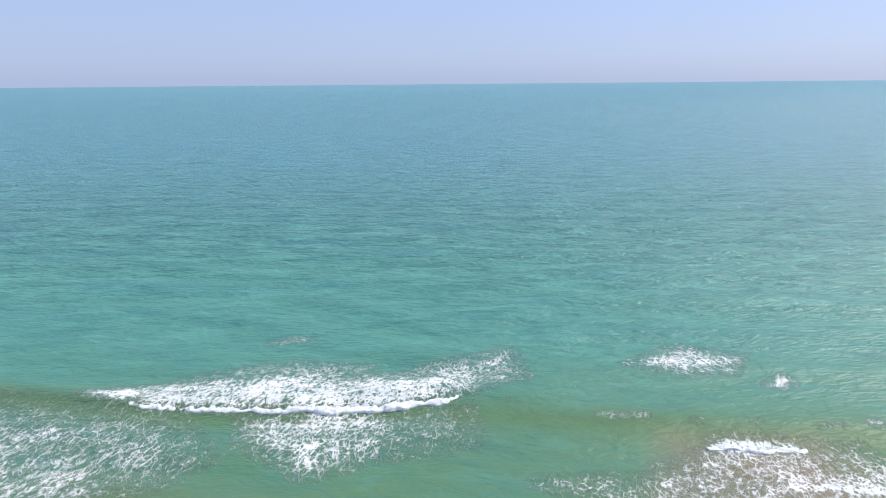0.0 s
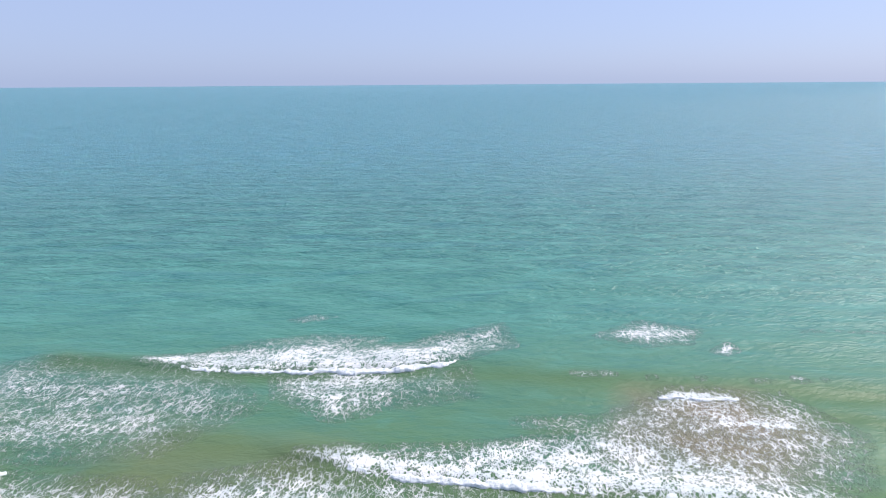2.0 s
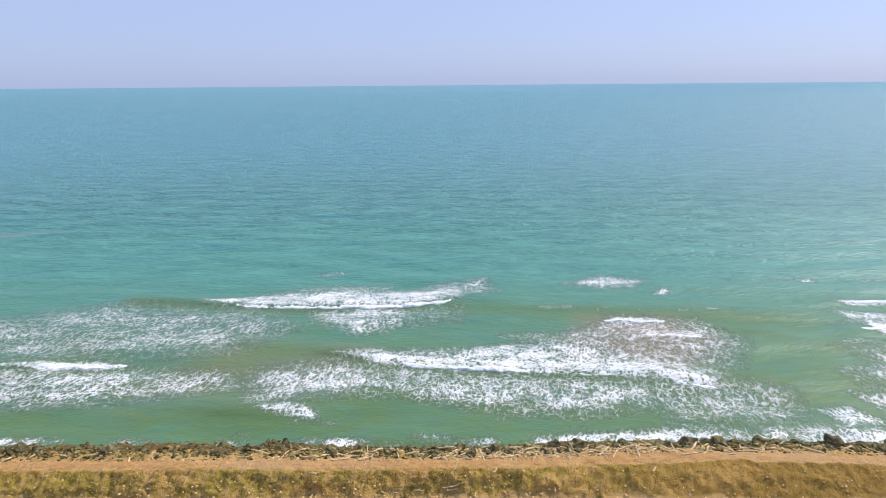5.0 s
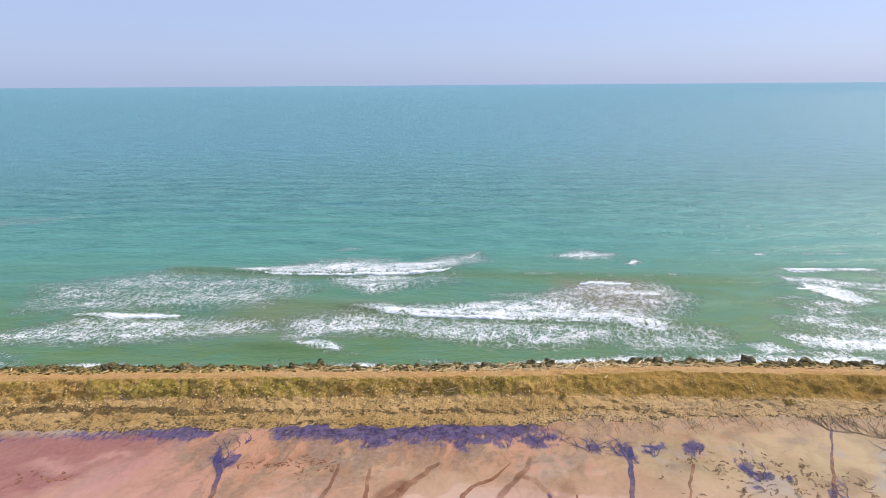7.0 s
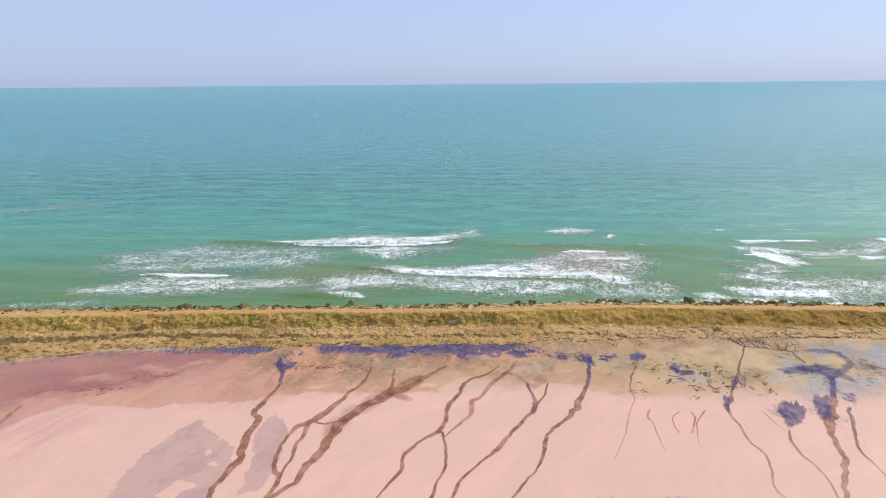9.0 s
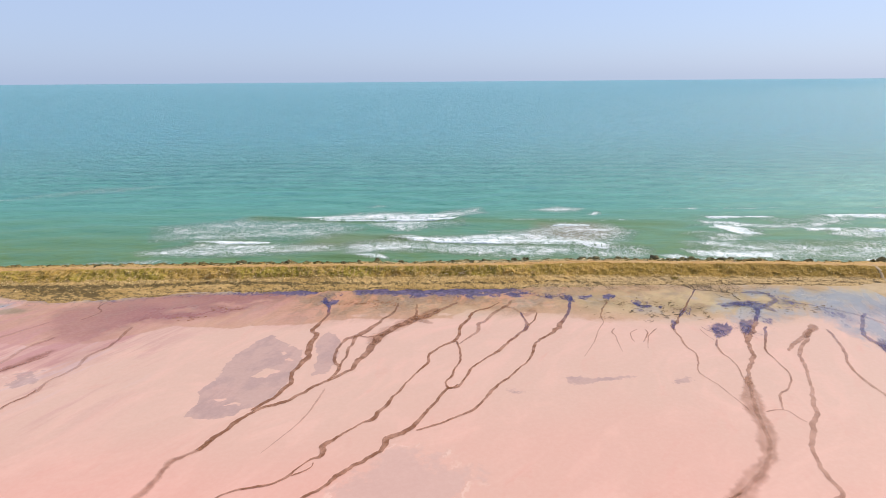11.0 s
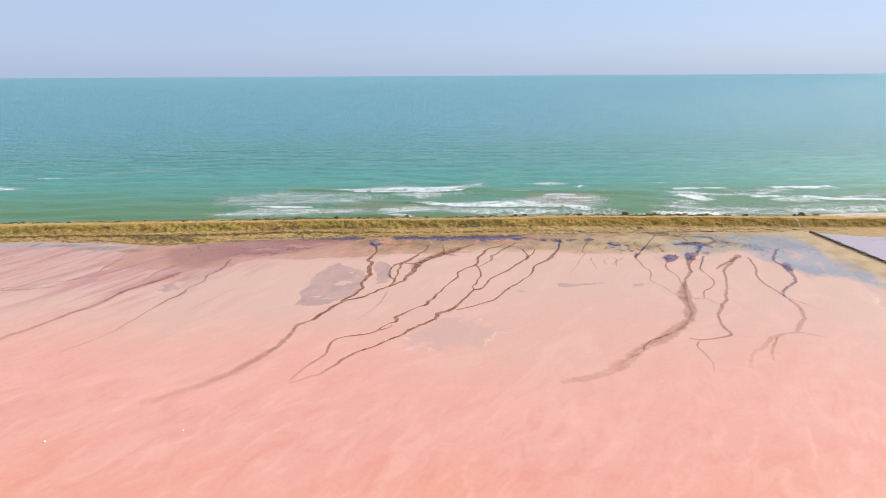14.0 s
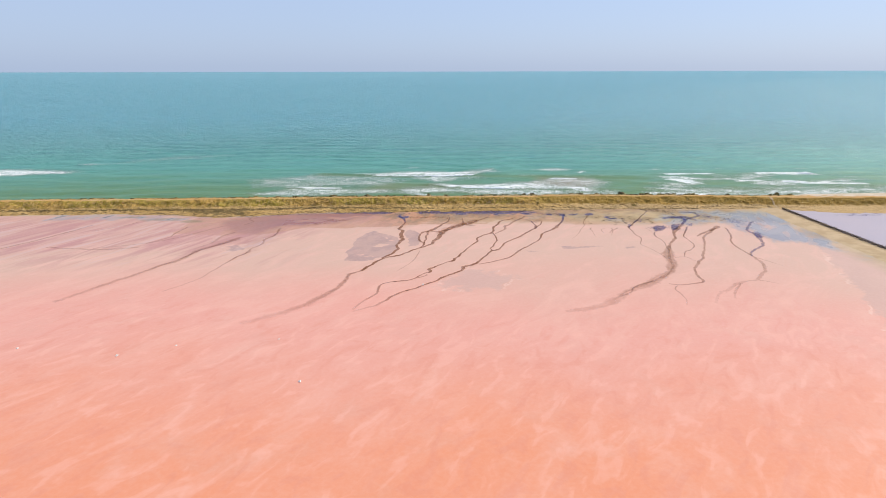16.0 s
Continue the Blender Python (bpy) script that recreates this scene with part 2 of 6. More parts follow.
    col = mix(nt, mathn(nt, "MULTIPLY", tan, ramp(nt, pud, 0.44, 0.32, 0.0, 0.70)), col, (0.260, 0.165, 0.080))
    mud = noise_tex(nt, place(nt, (0.34, 0.20, 1), 22), 1.0, 6, 0.62, 1.0)
    col = mix(nt, mathn(nt, "MULTIPLY", near, ramp(nt, mud, 0.30, 0.62, 0.35, 1.0)), col, mix(nt, ramp(nt, n_mid, 0.35, 0.65), (0.34, 0.140, 0.066), (0.43, 0.200, 0.100)))
    col = mix(nt, mathn(nt, "MULTIPLY", near, ramp(nt, mud, 0.58, 0.72, 0.0, 0.8)), col, (0.235, 0.130, 0.075))
    col = mix(nt, mathn(nt, "MULTIPLY", near, ramp(nt, noise_tex(nt, place(nt, (0.30, 0.17, 1), 20), 1.0, 5, 0.6, 1.2), 0.50, 0.62, 0.0, 0.7)), col, (0.235, 0.165, 0.088))
    silt = noise_tex(nt, place(nt, (0.42, 0.26, 1), 24), 1.0, 6, 0.66, 1.2)
    col = mix(nt, mathn(nt, "MULTIPLY", near, ramp(nt, silt, 0.49, 0.54, 0.0, 0.78)), col, mix(nt, ramp(nt, fine, 0.35, 0.65), (0.165, 0.110, 0.066), (0.240, 0.165, 0.105)))
    col = mix(nt, mathn(nt, "MULTIPLY", near, ramp(nt, silt, 0.46, 0.40, 0.0, 0.75)), col, (0.55, 0.262, 0.158))
    col = mix(nt, mathn(nt, "MULTIPLY", damp, ramp(nt, silt, 0.54, 0.64, 0.0, 0.30)), col, (0.36, 0.220, 0.160))
    # edges of patches are ragged
    rag = mathn(nt, "MULTIPLY", mathn(nt, "SUBTRACT", noise_tex(nt, place(nt, (1.1, 1.1, 1)), 1.0, 7, 0.72), 0.5), 2.0)
    g = ramp(nt, mathn(nt, "ADD", grey, mathn(nt, "MULTIPLY", rag, 0.5)), 0.42, 0.60, 0.0, 0.84)
    g = mathn(nt, "MULTIPLY", g, ramp(nt, noise_tex(nt, place(nt, (0.5, 0.3, 1), 30), 1.0, 5, 0.65), 0.38, 0.56, 1.0, 0.68))
    col = mix(nt, g, col, mix(nt, n_mid, (0.330, 0.206, 0.188), (0.405, 0.265, 0.240)))
    fan = mathn(nt, "SUBTRACT", noise_tex(nt, place(nt, (0.30, 0.085, 1), 28), 1.0, 5, 0.62, 1.0), 0.5)
    bl = mathn(nt, "ADD", mathn(nt, "ADD", blue, mathn(nt, "MULTIPLY", edge, 0.5)), mathn(nt, "MULTIPLY", fan, 2.2))
    bl = mathn(nt, "MULTIPLY", ramp(nt, bl, 0.15, 1.15, 0.0, 0.78), ramp(nt, blue, 0.02, 0.3))
    col = mix(nt, bl, col, mix(nt, ramp(nt, n_mid, 0.38, 0.62), (0.185, 0.222, 0.262), (0.275, 0.288, 0.305)))
    col = mix(nt, pool, col, mix(nt, n_mid, (0.365, 0.320, 0.385), (0.44, 0.365, 0.390)))
    root = mathn(nt, "SUBTRACT", noise_tex(nt, place(nt, (1.7, 0.50, 1), 12), 1.0, 5, 0.7, 1.4), 0.5)
    pu = ramp(nt, mathn(nt, "ADD", mathn(nt, "ADD", purple, mathn(nt, "MULTIPLY", rag, 0.8)), mathn(nt, "MULTIPLY", root, 1.2)), 0.38, 0.92)
    col = mix(nt, mathn(nt, "MULTIPLY", pu, 0.93), col, mix(nt, ramp(nt, noise_tex(nt, p, 1.1, 5, 0.65), 0.40, 0.60), (0.018, 0.014, 0.064), (0.085, 0.062, 0.140)))
    col = mix(nt, ramp(nt, fine, 0.35, 0.7, 0.0, 0.08), col, (0.76, 0.55, 0.48))
    put(nt, b.inputs["Base Color"], col)
    shiny = mathn(nt, "MAXIMUM", mathn(nt, "MAXIMUM", pu, bl), mathn(nt, "MULTIPLY", red, 0.7), clamp=True)
    put(nt, b.inputs["Roughness"], ramp(nt, shiny, 0, 1, 0.50, 0.20))
    b.inputs["IOR"].default_value = 1.33
    put(nt, b.inputs["Specular IOR Level"], ramp(nt, shiny, 0, 1, 0.24, 0.36))
    bump(nt, b, mathn(nt, "ADD", mathn(nt, "MULTIPLY", fine, 0.25), mathn(nt, "MULTIPLY", n_mid, 0.6)), 0.25, 0.05)
    return m


def channel_material(name="brown_brine", dark=(0.225, 0.092, 0.048), light=(0.385, 0.180, 0.100)):
    """Brown brine with ragged borders."""
    m, nt, b = mat(name)
    cover, depth, violet, blur = attr(nt, "cover")
    f = noise_tex(nt, place(nt), 3.4, 6, 0.7)
    g = noise_tex(nt, place(nt), 0.75, 5, 0.6)
    col = mix(nt, ramp(nt, g, 0.34, 0.62), light, dark)
    col = mix(nt, ramp(nt, f, 0.52, 0.70, 0.0, 0.35), col, light)
    vio = ramp(nt, mathn(nt, "ADD", violet, mathn(nt, "MULTIPLY", mathn(nt, "SUBTRACT", f, 0.5), 0.9)), 0.15, 0.75)
    col = mix(nt, vio, col, mix(nt, ramp(nt, f, 0.4, 0.6), (0.050, 0.046, 0.135), (0.105, 0.096, 0.215)))
    put(nt, b.inputs["Base Color"], col)
    b.inputs["Roughness"].default_value = 0.5
    b.inputs["Specular IOR Level"].default_value = 0.15
    b.inputs["IOR"].default_value = 1.33
    a = mathn(nt, "ADD", cover, mathn(nt, "MULTIPLY", mathn(nt, "SUBTRACT", f, 0.5), 0.60))
    a = ramp(nt, a, mathn(nt, "SUBTRACT", 0.34, mathn(nt, "MULTIPLY", blur, 0.34)), mathn(nt, "ADD", 0.62, mathn(nt, "MULTIPLY", blur, 0.55)))
    a = mathn(nt, "MULTIPLY", a, mathn(nt, "MULTIPLY", depth, ramp(nt, g, 0.36, 0.62, 0.50, 0.78)))
    put(nt, b.inputs["Alpha"], a)
    return m


def earth_material():
    m, nt, b = mat("dike_earth")
    path, slope, berm, dark = attr(nt, "zone")
    p = place(nt)
    n1 = noise_tex(nt, place(nt, (0.12, 0.3, 0.3)), 1.0, 4)
    n2 = noise_tex(nt, p, 1.3, 6, 0.65)
    n3 = noise_tex(nt, p, 4.5, 5, 0.7)
    n4 = noise_tex(nt, place(nt, (2.4, 0.8, 0.8), 14), 1.0, 5, 0.7)
    bare = mathn(nt, "ADD", height_of(nt)[0], mathn(nt, "MULTIPLY", mathn(nt, "SUBTRACT", n1, 0.5), 60.0))
    n4 = mathn(nt, "ADD", 0.5, mathn(nt, "MULTIPLY", mathn(nt, "SUBTRACT", n4, 0.5), ramp(nt, bare, 0.0, 24.0, 1.0, 0.5)))
    # slope: yellow-green turf, worn to brown earth, barer towards the fence
    grassy = mix(nt, ramp(nt, n1, 0.38, 0.62), (0.490, 0.285, 0.070), (0.370, 0.270, 0.046))
    grassy = mix(nt, ramp(nt, n4, 0.46, 0.62), grassy, (0.520, 0.325, 0.115))
    grassy = mix(nt, ramp(nt, n4, 0.46, 0.36, 0.0, 0.62), grassy, (0.160, 0.105, 0.026))
    grassy = mix(nt, ramp(nt, bare, 5.0, 26.0, 0.0, 0.82), grassy, mix(nt, ramp(nt, n4, 0.38, 0.62), (0.235, 0.132, 0.028), (0.375, 0.220, 0.054)))
    sandy = mix(nt, ramp(nt, n2, 0.35, 0.65), (0.48, 0.262, 0.095), (0.57, 0.330, 0.130))
    sandy = mix(nt, ramp(nt, n1, 0.45, 0.65, 0.0, 0.5), sandy, (0.52, 0.34, 0.17))
    bermc = mix(nt, ramp(nt, n1, 0.35, 0.65), (0.425, 0.258, 0.088), (0.540, 0.342, 0.138))
    bermc = mix(nt, ramp(nt, n4, 0.52, 0.62, 0.0, 0.75), bermc, (0.235, 0.150, 0.055))
    col = mix(nt, ramp(nt, mathn(nt, "ADD", slope, mathn(nt, "MULTIPLY", mathn(nt, "SUBTRACT", n2, 0.5), 0.7)), 0.40, 0.56), bermc, grassy)
    col = mix(nt, ramp(nt, mathn(nt, "ADD", path, mathn(nt, "MULTIPLY", mathn(nt, "SUBTRACT", n2, 0.5), 0.4)), 0.44, 0.56), col, sandy)
    col = mix(nt, ramp(nt, mathn(nt, "ADD", berm, mathn(nt, "MULTIPLY", mathn(nt, "SUBTRACT", n2, 0.5), 0.8)), 0.3, 0.8), col, mix(nt, n2, (0.46, 0.290, 0.125), (0.56, 0.380, 0.190)))
    scrub = noise_tex(nt, place(nt, (0.9, 1.6, 1.6), 20), 1.0, 6, 0.72)
    col = mix(nt, mathn(nt, "MULTIPLY", ramp(nt, path, 0.5, 0.1), ramp(nt, scrub, 0.60, 0.66, 0.0, 0.5)), col, (0.150, 0.100, 0.038))
    dk = ramp(nt, mathn(nt, "ADD", dark, mathn(nt, "MULTIPLY", mathn(nt, "SUBTRACT", scrub, 0.5), 2.4)), 0.36, 0.58, 0, 0.85)
    col = mix(nt, dk, col, (0.092, 0.064, 0.026))
    col = mix(nt, ramp(nt, n3, 0.60, 0.70, 0, 0.6), col, (0.58, 0.44, 0.26))
    # dark specks in the earth, deepened on the slope to paint in clod shadows
    col = mix(nt, mathn(nt, "MULTIPLY", ramp(nt, slope, 0.2, 0.6, 0.35, 1.0), ramp(nt, n3, 0.44, 0.34, 0, 0.75)), col, (0.10, 0.075, 0.035))
    put(nt, b.inputs["Base Color"], col)
    b.inputs["Roughness"].default_value = 0.95
    b.inputs["Specular IOR Level"].default_value = 0.15
    bump(nt, b, mathn(nt, "ADD", mathn(nt, "MULTIPLY", n4, 0.7), mathn(nt, "MULTIPLY", n3, 0.5)), 1.0, 0.28)
    return m


def rough_material(name, dark, light, scale=3.0, rnd=0.0, rough=0.9):
    """Stone, wood or plant: two colours by noise, varied from object to object."""
    m, nt, b = mat(name)
    tc = nt.nodes.new("ShaderNodeTexCoord")
    n1 = noise_tex(nt, tc.outputs["Object"], scale, 5, 0.65)
    n2 = noise_tex(nt, tc.outputs["Object"], scale * 5, 3, 0.6)
    col = mix(nt, ramp(nt, n1, 0.35, 0.65), dark, light)
    if rnd:
        info = nt.nodes.new("ShaderNodeObjectInfo")
        col = mix(nt, mathn(nt, "MULTIPLY", info.outputs["Random"], rnd), col, (0.045, 0.040, 0.026))
    put(nt, b.inputs["Base Color"], col)
    b.inputs["Roughness"].default_value = rough
    b.inputs["Specular IOR Level"].default_value = 0.2
    bump(nt, b, mathn(nt, "ADD", n1, mathn(nt, "MULTIPLY", n2, 0.4)), 0.7, 0.025)
    return m


def island_material(name, dark, light, rough=0.9):
    m, nt, b = mat(name)
    g = nt.nodes.new("ShaderNodeNewGeometry")
    n = noise_tex(nt, place(nt), 0.25, 3)
    col = mix(nt, g.outputs["Random Per Island"], dark, light)
    col = mix(nt, ramp(nt, n, 0.4, 0.7, 0, 0.5), col, dark)
    put(nt, b.inputs["Base Color"], col)
    b.inputs["Roughness"].default_value = rough
    b.inputs["Specular IOR Level"].default_value = 0.2
    return m


SEA = sea_material()
FOAM = foam_material()
LAKE = lake_material()
BRINE = channel_material()
RILL = channel_material("dark_rill", (0.115, 0.078, 0.042), (0.195, 0.140, 0.080))
SILTED = channel_material("silted_brine", (0.300, 0.140, 0.082), (0.450, 0.235, 0.150))
EARTH = earth_material()
ROCK = rough_material("mossy_rock", (0.060, 0.052, 0.020), (0.320, 0.255, 0.110), 2.4, 0.55)
WOOD = rough_material("bleached_driftwood", (0.58, 0.40, 0.19), (0.90, 0.70, 0.40), 4.0, 0.3)
POST = rough_material("weathered_post", (0.17, 0.13, 0.10), (0.34, 0.27, 0.21), 4.0, 0.4)
RAIL = rough_material("dark_rail", (0.055, 0.038, 0.030), (0.12, 0.085, 0.065), 4.0, 0.3)
GRASS = island_material("dry_grass", (0.30, 0.222, 0.050), (0.52, 0.385, 0.13))
WRACK = island_material("seaweed_wrack", (0.040, 0.034, 0.010), (0.42, 0.33, 0.11))
PEBBLE = island_material("pale_stones", (0.48, 0.30, 0.11), (0.90, 0.68, 0.34))
CRUST = island_material("dark_crust", (0.140, 0.088, 0.040), (0.30, 0.195, 0.105))
RUST = island_material("rust_crust", (0.20, 0.085, 0.040), (0.40, 0.190, 0.105))
FRINGE = island_material("edge_crust", (0.085, 0.058, 0.034), (0.25, 0.175, 0.090))
SALT = rough_material("white_salt", (0.70, 0.66, 0.60), (0.86, 0.83, 0.78), 4.0)
BEACH = rough_material("beach_sand", (0.50, 0.39, 0.28), (0.62, 0.50, 0.39), 0.4)
BUND = rough_material("pale_clay", (0.42, 0.29, 0.165), (0.52, 0.375, 0.23), 0.35)


# ---------------- geometry helpers ----------------
def sheet(name, xs, ys, zs, material, layers=None, smooth=True):
    """A grid of len(xs) columns and len(ys) rows; xs and ys may be 2D."""
    nx, ny = zs.shape[1], zs.shape[0]
    if xs.ndim == 1:
        xs, ys = np.meshgrid(xs, ys)
    co = np.stack([xs, ys, zs], -1).reshape(-1, 3)
    i = np.arange(nx * ny).reshape(ny, nx)
    f = np.stack([i[:-1, :-1], i[:-1, 1:], i[1:, 1:], i[1:, :-1]], -1).reshape(-1, 4)
    me = bpy.data.meshes.new(name)
    me.vertices.add(len(co))
    me.vertices.foreach_set("co", co.ravel().astype(np.float32))
    me.loops.add(f.size)
    me.loops.foreach_set("vertex_index", f.ravel().astype(np.int32))
    me.polygons.add(len(f))
    me.polygons.foreach_set("loop_start", np.arange(0, f.size, 4, dtype=np.int32))
    me.update(calc_edges=True)
    me.polygons.foreach_set("use_smooth", np.full(len(f), smooth))
    for key, (a, b, c, d) in (layers or {}).items():
        lay = me.attributes.new(key, "FLOAT_COLOR", "POINT")
        lay.data.foreach_set("color", np.stack([a, b, c, d], -1).astype(np.float32).ravel())
    me.materials.append(material)
    me.validate()
    return new(name, me)


def vnoise(x, y, seed=0):
    """Smooth value noise on arrays, 0 to 1."""
    r = np.random.RandomState(seed).rand(256, 256)
    xi, yi = np.floor(x).astype(int), np.floor(y).astype(int)
    u, v = x - xi, y - yi
    u, v = u * u * (3 - 2 * u), v * v * (3 - 2 * v)
    a, b = r[yi % 256, xi % 256], r[yi % 256, (xi + 1) % 256]
    c, d = r[(yi + 1) % 256, xi % 256], r[(yi + 1) % 256, (xi + 1) % 256]
    return (a * (1 - u) + b * u) * (1 - v) + (c * (1 - u) + d * u) * v


def fnoise(x, y, seed=0):
    return (vnoise(x, y, seed) + 0.5 * vnoise(2 * x, 2 * y, seed + 1) + 0.25 * vnoise(4 * x, 4 * y, seed + 2)) / 1.75


def region(X, Y, pts, soft):
    """1 inside the outline, falling to 0 over `soft` metres round its border."""
    inside = np.zeros(X.shape, bool)
    dist = np.full(X.shape, 1e9)
    for (x0, y0), (x1, y1) in zip(pts, pts[1:] + pts[:1]):
        dx, dy = x1 - x0, y1 - y0
        t = np.clip(((X - x0) * dx + (Y - y0) * dy) / (dx * dx + dy * dy + 1e-9), 0, 1)
        dist = np.minimum(dist, np.hypot(X - x0 - t * dx, Y - y0 - t * dy))
        cross = ((y0 > Y) != (y1 > Y)) & (X < dx * (Y - y0) / (dy if abs(dy) > 1e-9 else 1e-9) + x0)
        inside ^= cross
    s = np.where(inside, dist, -dist)
    return np.clip(0.5 + s / (2 * soft), 0, 1)


def blob(X, Y, x, y, rx, ry):
    return np.exp(-((X - x) / rx) ** 2 - ((Y - y) / ry) ** 2)


def steps(a, b, d, grow=1.0):
    out = [a]
    while (out[-1] < b) if d > 0 else (out[-1] > b):
        out.append(out[-1] + d)
        d *= grow
    return out


def raw(name, verts, faces, material, smooth=False):
    me = bpy.data.meshes.new(name)
    me.from_pydata(verts, [], faces)
    me.polygons.foreach_set("use_smooth", np.full(len(me.polygons), smooth))
    me.materials.append(material)
    return me


# line of the dike: seaward brow, landward brow, foot of slope, edge of the lake
def brow_sea(x):
    return np.interp(x, [-110, -40, 0, 22, 40, 66, 92, 4000], [45.9, 45.7, 45.1, 45.4, 44.5, 42.0, 40.0, 40.0])


def brow_land(x):
    return np.interp(x, [-110, -40, 0, 22, 40, 66, 92, 4000], [44.0, 44.2, 43.7, 43.9, 42.9, 40.3, 38.2, 38.2])


def slope_foot(x):
    return np.interp(x, [-110, -55, -37, 0, 12, 21, 36, 66, 92, 4000], [42.2, 42.2, 42.6, 42.3, 42.0, 41.5, 40.8, 38.6, 36.4, 36.4])


def lake_edge(x):
    return np.interp(x, [-110, -76, -66, -56, -48, -38, -20, 0, 18, 37, 62, 75, 92, 4000],
                     [39.4, 39.5, 38.2, 35.9, 36.6, 38.5, 38.6, 38.2, 38.9, 38.8, 37.0, 33.2, 32.0, 32.0])


def shore(x):
    return np.interp(x, [-110, -48, -10, 0, 14, 30, 50, 62, 72, 82, 99, 4000], [50.5, 50.6, 49.6, 48.8, 49.4, 48.8, 47.6, 46.2, 47.6, 48.8, 50.6, 54.0])


# ---------------- sea ----------------
def build_sea():
    xs = np.array(sorted(set(steps(-75, -4900, -1.2, 1.09) + steps(-75, 105, 0.45) + steps(105.3, 4900, 1.2, 1.12))))
    ys = np.array(steps(44, 100, 0.33) + steps(100.5, 165, 0.7) + steps(166, 4930, 1.2, 1.075))
    X, Y = np.meshgrid(xs, ys)
    near = np.clip((260 - Y) / 140, 0, 1) * np.clip((170 - np.abs(X)) / 60, 0, 1)
    wob = 3.0 * (fnoise(X * 0.03, Y * 0.02, 5) - 0.5)
    ph = (Y + 6 * wob + 0.06 * X)
    Z = near * (0.17 * np.sin(ph * 2 * math.pi / 9.5) * fnoise(X * 0.04, Y * 0.06, 9) * 1.6
                + 0.10 * (fnoise(X * 0.16, Y * 0.5, 3) - 0.5) + 0.07 * (fnoise(X * 0.5, Y * 1.2, 4) - 0.5))
    front_shade = np.zeros_like(X)

    def ridge(px, py, height, front, back):
        nonlocal Z, front_shade
        yr = np.interp(X, px, py) + 0.8 * (fnoise(X * 0.2, X * 0.0 + py[0], 7) - 0.5)
        e = np.clip((X - px[0]) / 4, 0, 1) * np.clip((px[-1] - X) / 4, 0, 1)
        d = Y - yr
        prof = np.exp(-np.where(d < 0, (d / front) ** 2, (d / back) ** 2))
        Z += 0.8 * height * e * prof
        # where the water colour is darkened as the ridge's shaded front
        front_shade = np.maximum(front_shade, e * np.exp(-((d + front * 1.6) / (front * 2.2)) ** 2))

    ridge([-46, -33, -26, -19, -5, 3], [85.2, 83.4, 82.2, 81.4, 81.4, 82.6], 0.55, 1.0, 2.6)
    ridge([-2, 8, 18, 28, 38, 52], [82.0, 81.2, 79.4, 77.8, 76.6, 75.5], 0.24, 1.2, 3.0)
    ridge([-26, -18, -11, -4], [70.2, 69.0, 67.6, 66.0], 0.30, 1.2, 2.5)
    ridge([-15, -4, 2, 10, 17, 22, 31], [67.2, 64.4, 63.8, 62.7, 61.7, 61.0, 58.2], 0.40, 0.9, 2.2)
    ridge([-50, -40, -31], [65.2, 64.4, 64.6], 0.34, 0.9, 2.2)
    ridge([20, 26, 32, 44], [74.6, 74.2, 73.4, 70.5], 0.16, 0.9, 2.0)
    ridge([50, 70, 100], [80.0, 79.5, 79.6], 0.40, 1.0, 2.4)
    ridge([48, 64, 95], [70.2, 69.2, 67.2], 0.35, 1.0, 2.4)
    ridge([-24, -16, -8], [55.6, 54.9, 53.9], 0.22, 0.8, 1.6)

    F = np.zeros_like(X)

    def foam(density, soft, *pts):
        nonlocal F
        F = np.maximum(F, density * region(X, Y, list(pts), soft))

    # outer breaker with its trail
    foam(0.62, 0.9, (-33, 83.6), (-26, 81.2), (-19, 80.4), (-12, 80.6), (-5, 80.6), (2, 82.3), (5, 85), (0, 86.6), (-8, 85.0), (-16, 85.6), (-24, 85.2))
    foam(0.42, 1.4, (-29, 83.6), (-19, 81), (-5, 81), (2, 82.6), (9.3, 86.2), (8.5, 92), (1, 89.4), (-4, 87), (-14, 87.8), (-24, 86))
    foam(0.30, 1.2, (-22, 87.4), (-14, 90), (-6, 88.8), (-8, 87), (-20, 86))
    # lace left behind landward of it
    foam(0.50, 1.6, (-16.3, 79.4), (-10, 80.6), (-3.3, 80), (-2.5, 75), (-9, 72), (-15, 75.5))
    foam(0.30, 2.2, (-3.5, 81), (3, 81), (4, 76), (-3, 74))
    foam(0.34, 3.0, (-60, 77), (-54, 79.5), (-44, 83), (-32, 80.4), (-22, 79), (-18, 74), (-24, 67.5), (-42, 66), (-56, 67))
    # inner breaker
    foam(0.72, 0.8, (-11.1, 66.4), (-3.6, 63.5), (1.7, 62.8), (9.5, 61.8), (17, 60.8), (21.8, 60), (28.4, 57.6), (29.6, 59.4), (24, 62.2), (16, 63.6), (8, 64.4), (0, 65.2), (-7, 66.4))
    foam(0.52, 1.2, (-8, 66.8), (0, 64.5), (10, 63), (20, 61.5), (28, 58.5), (31, 60.5), (27, 64), (20.5, 67.6), (13.5, 68.8), (2, 67.2))
    foam(0.44, 1.6, (-19.6, 63), (-11.3, 65), (-4, 63.6), (2, 62.4), (12, 60.6), (21, 58.7), (25, 56), (19, 54.8), (13.8, 53.6), (4.2, 55), (-3, 57.6), (-11.8, 57.6), (-18, 56.4))
    foam(0.34, 1.8, (20, 60), (30, 60), (36, 57), (33, 51), (22, 52))
    foam(0.36, 1.6, (8, 71), (16, 71.5), (24, 76), (34, 75), (37, 68), (33, 62), (24, 63), (14, 68))
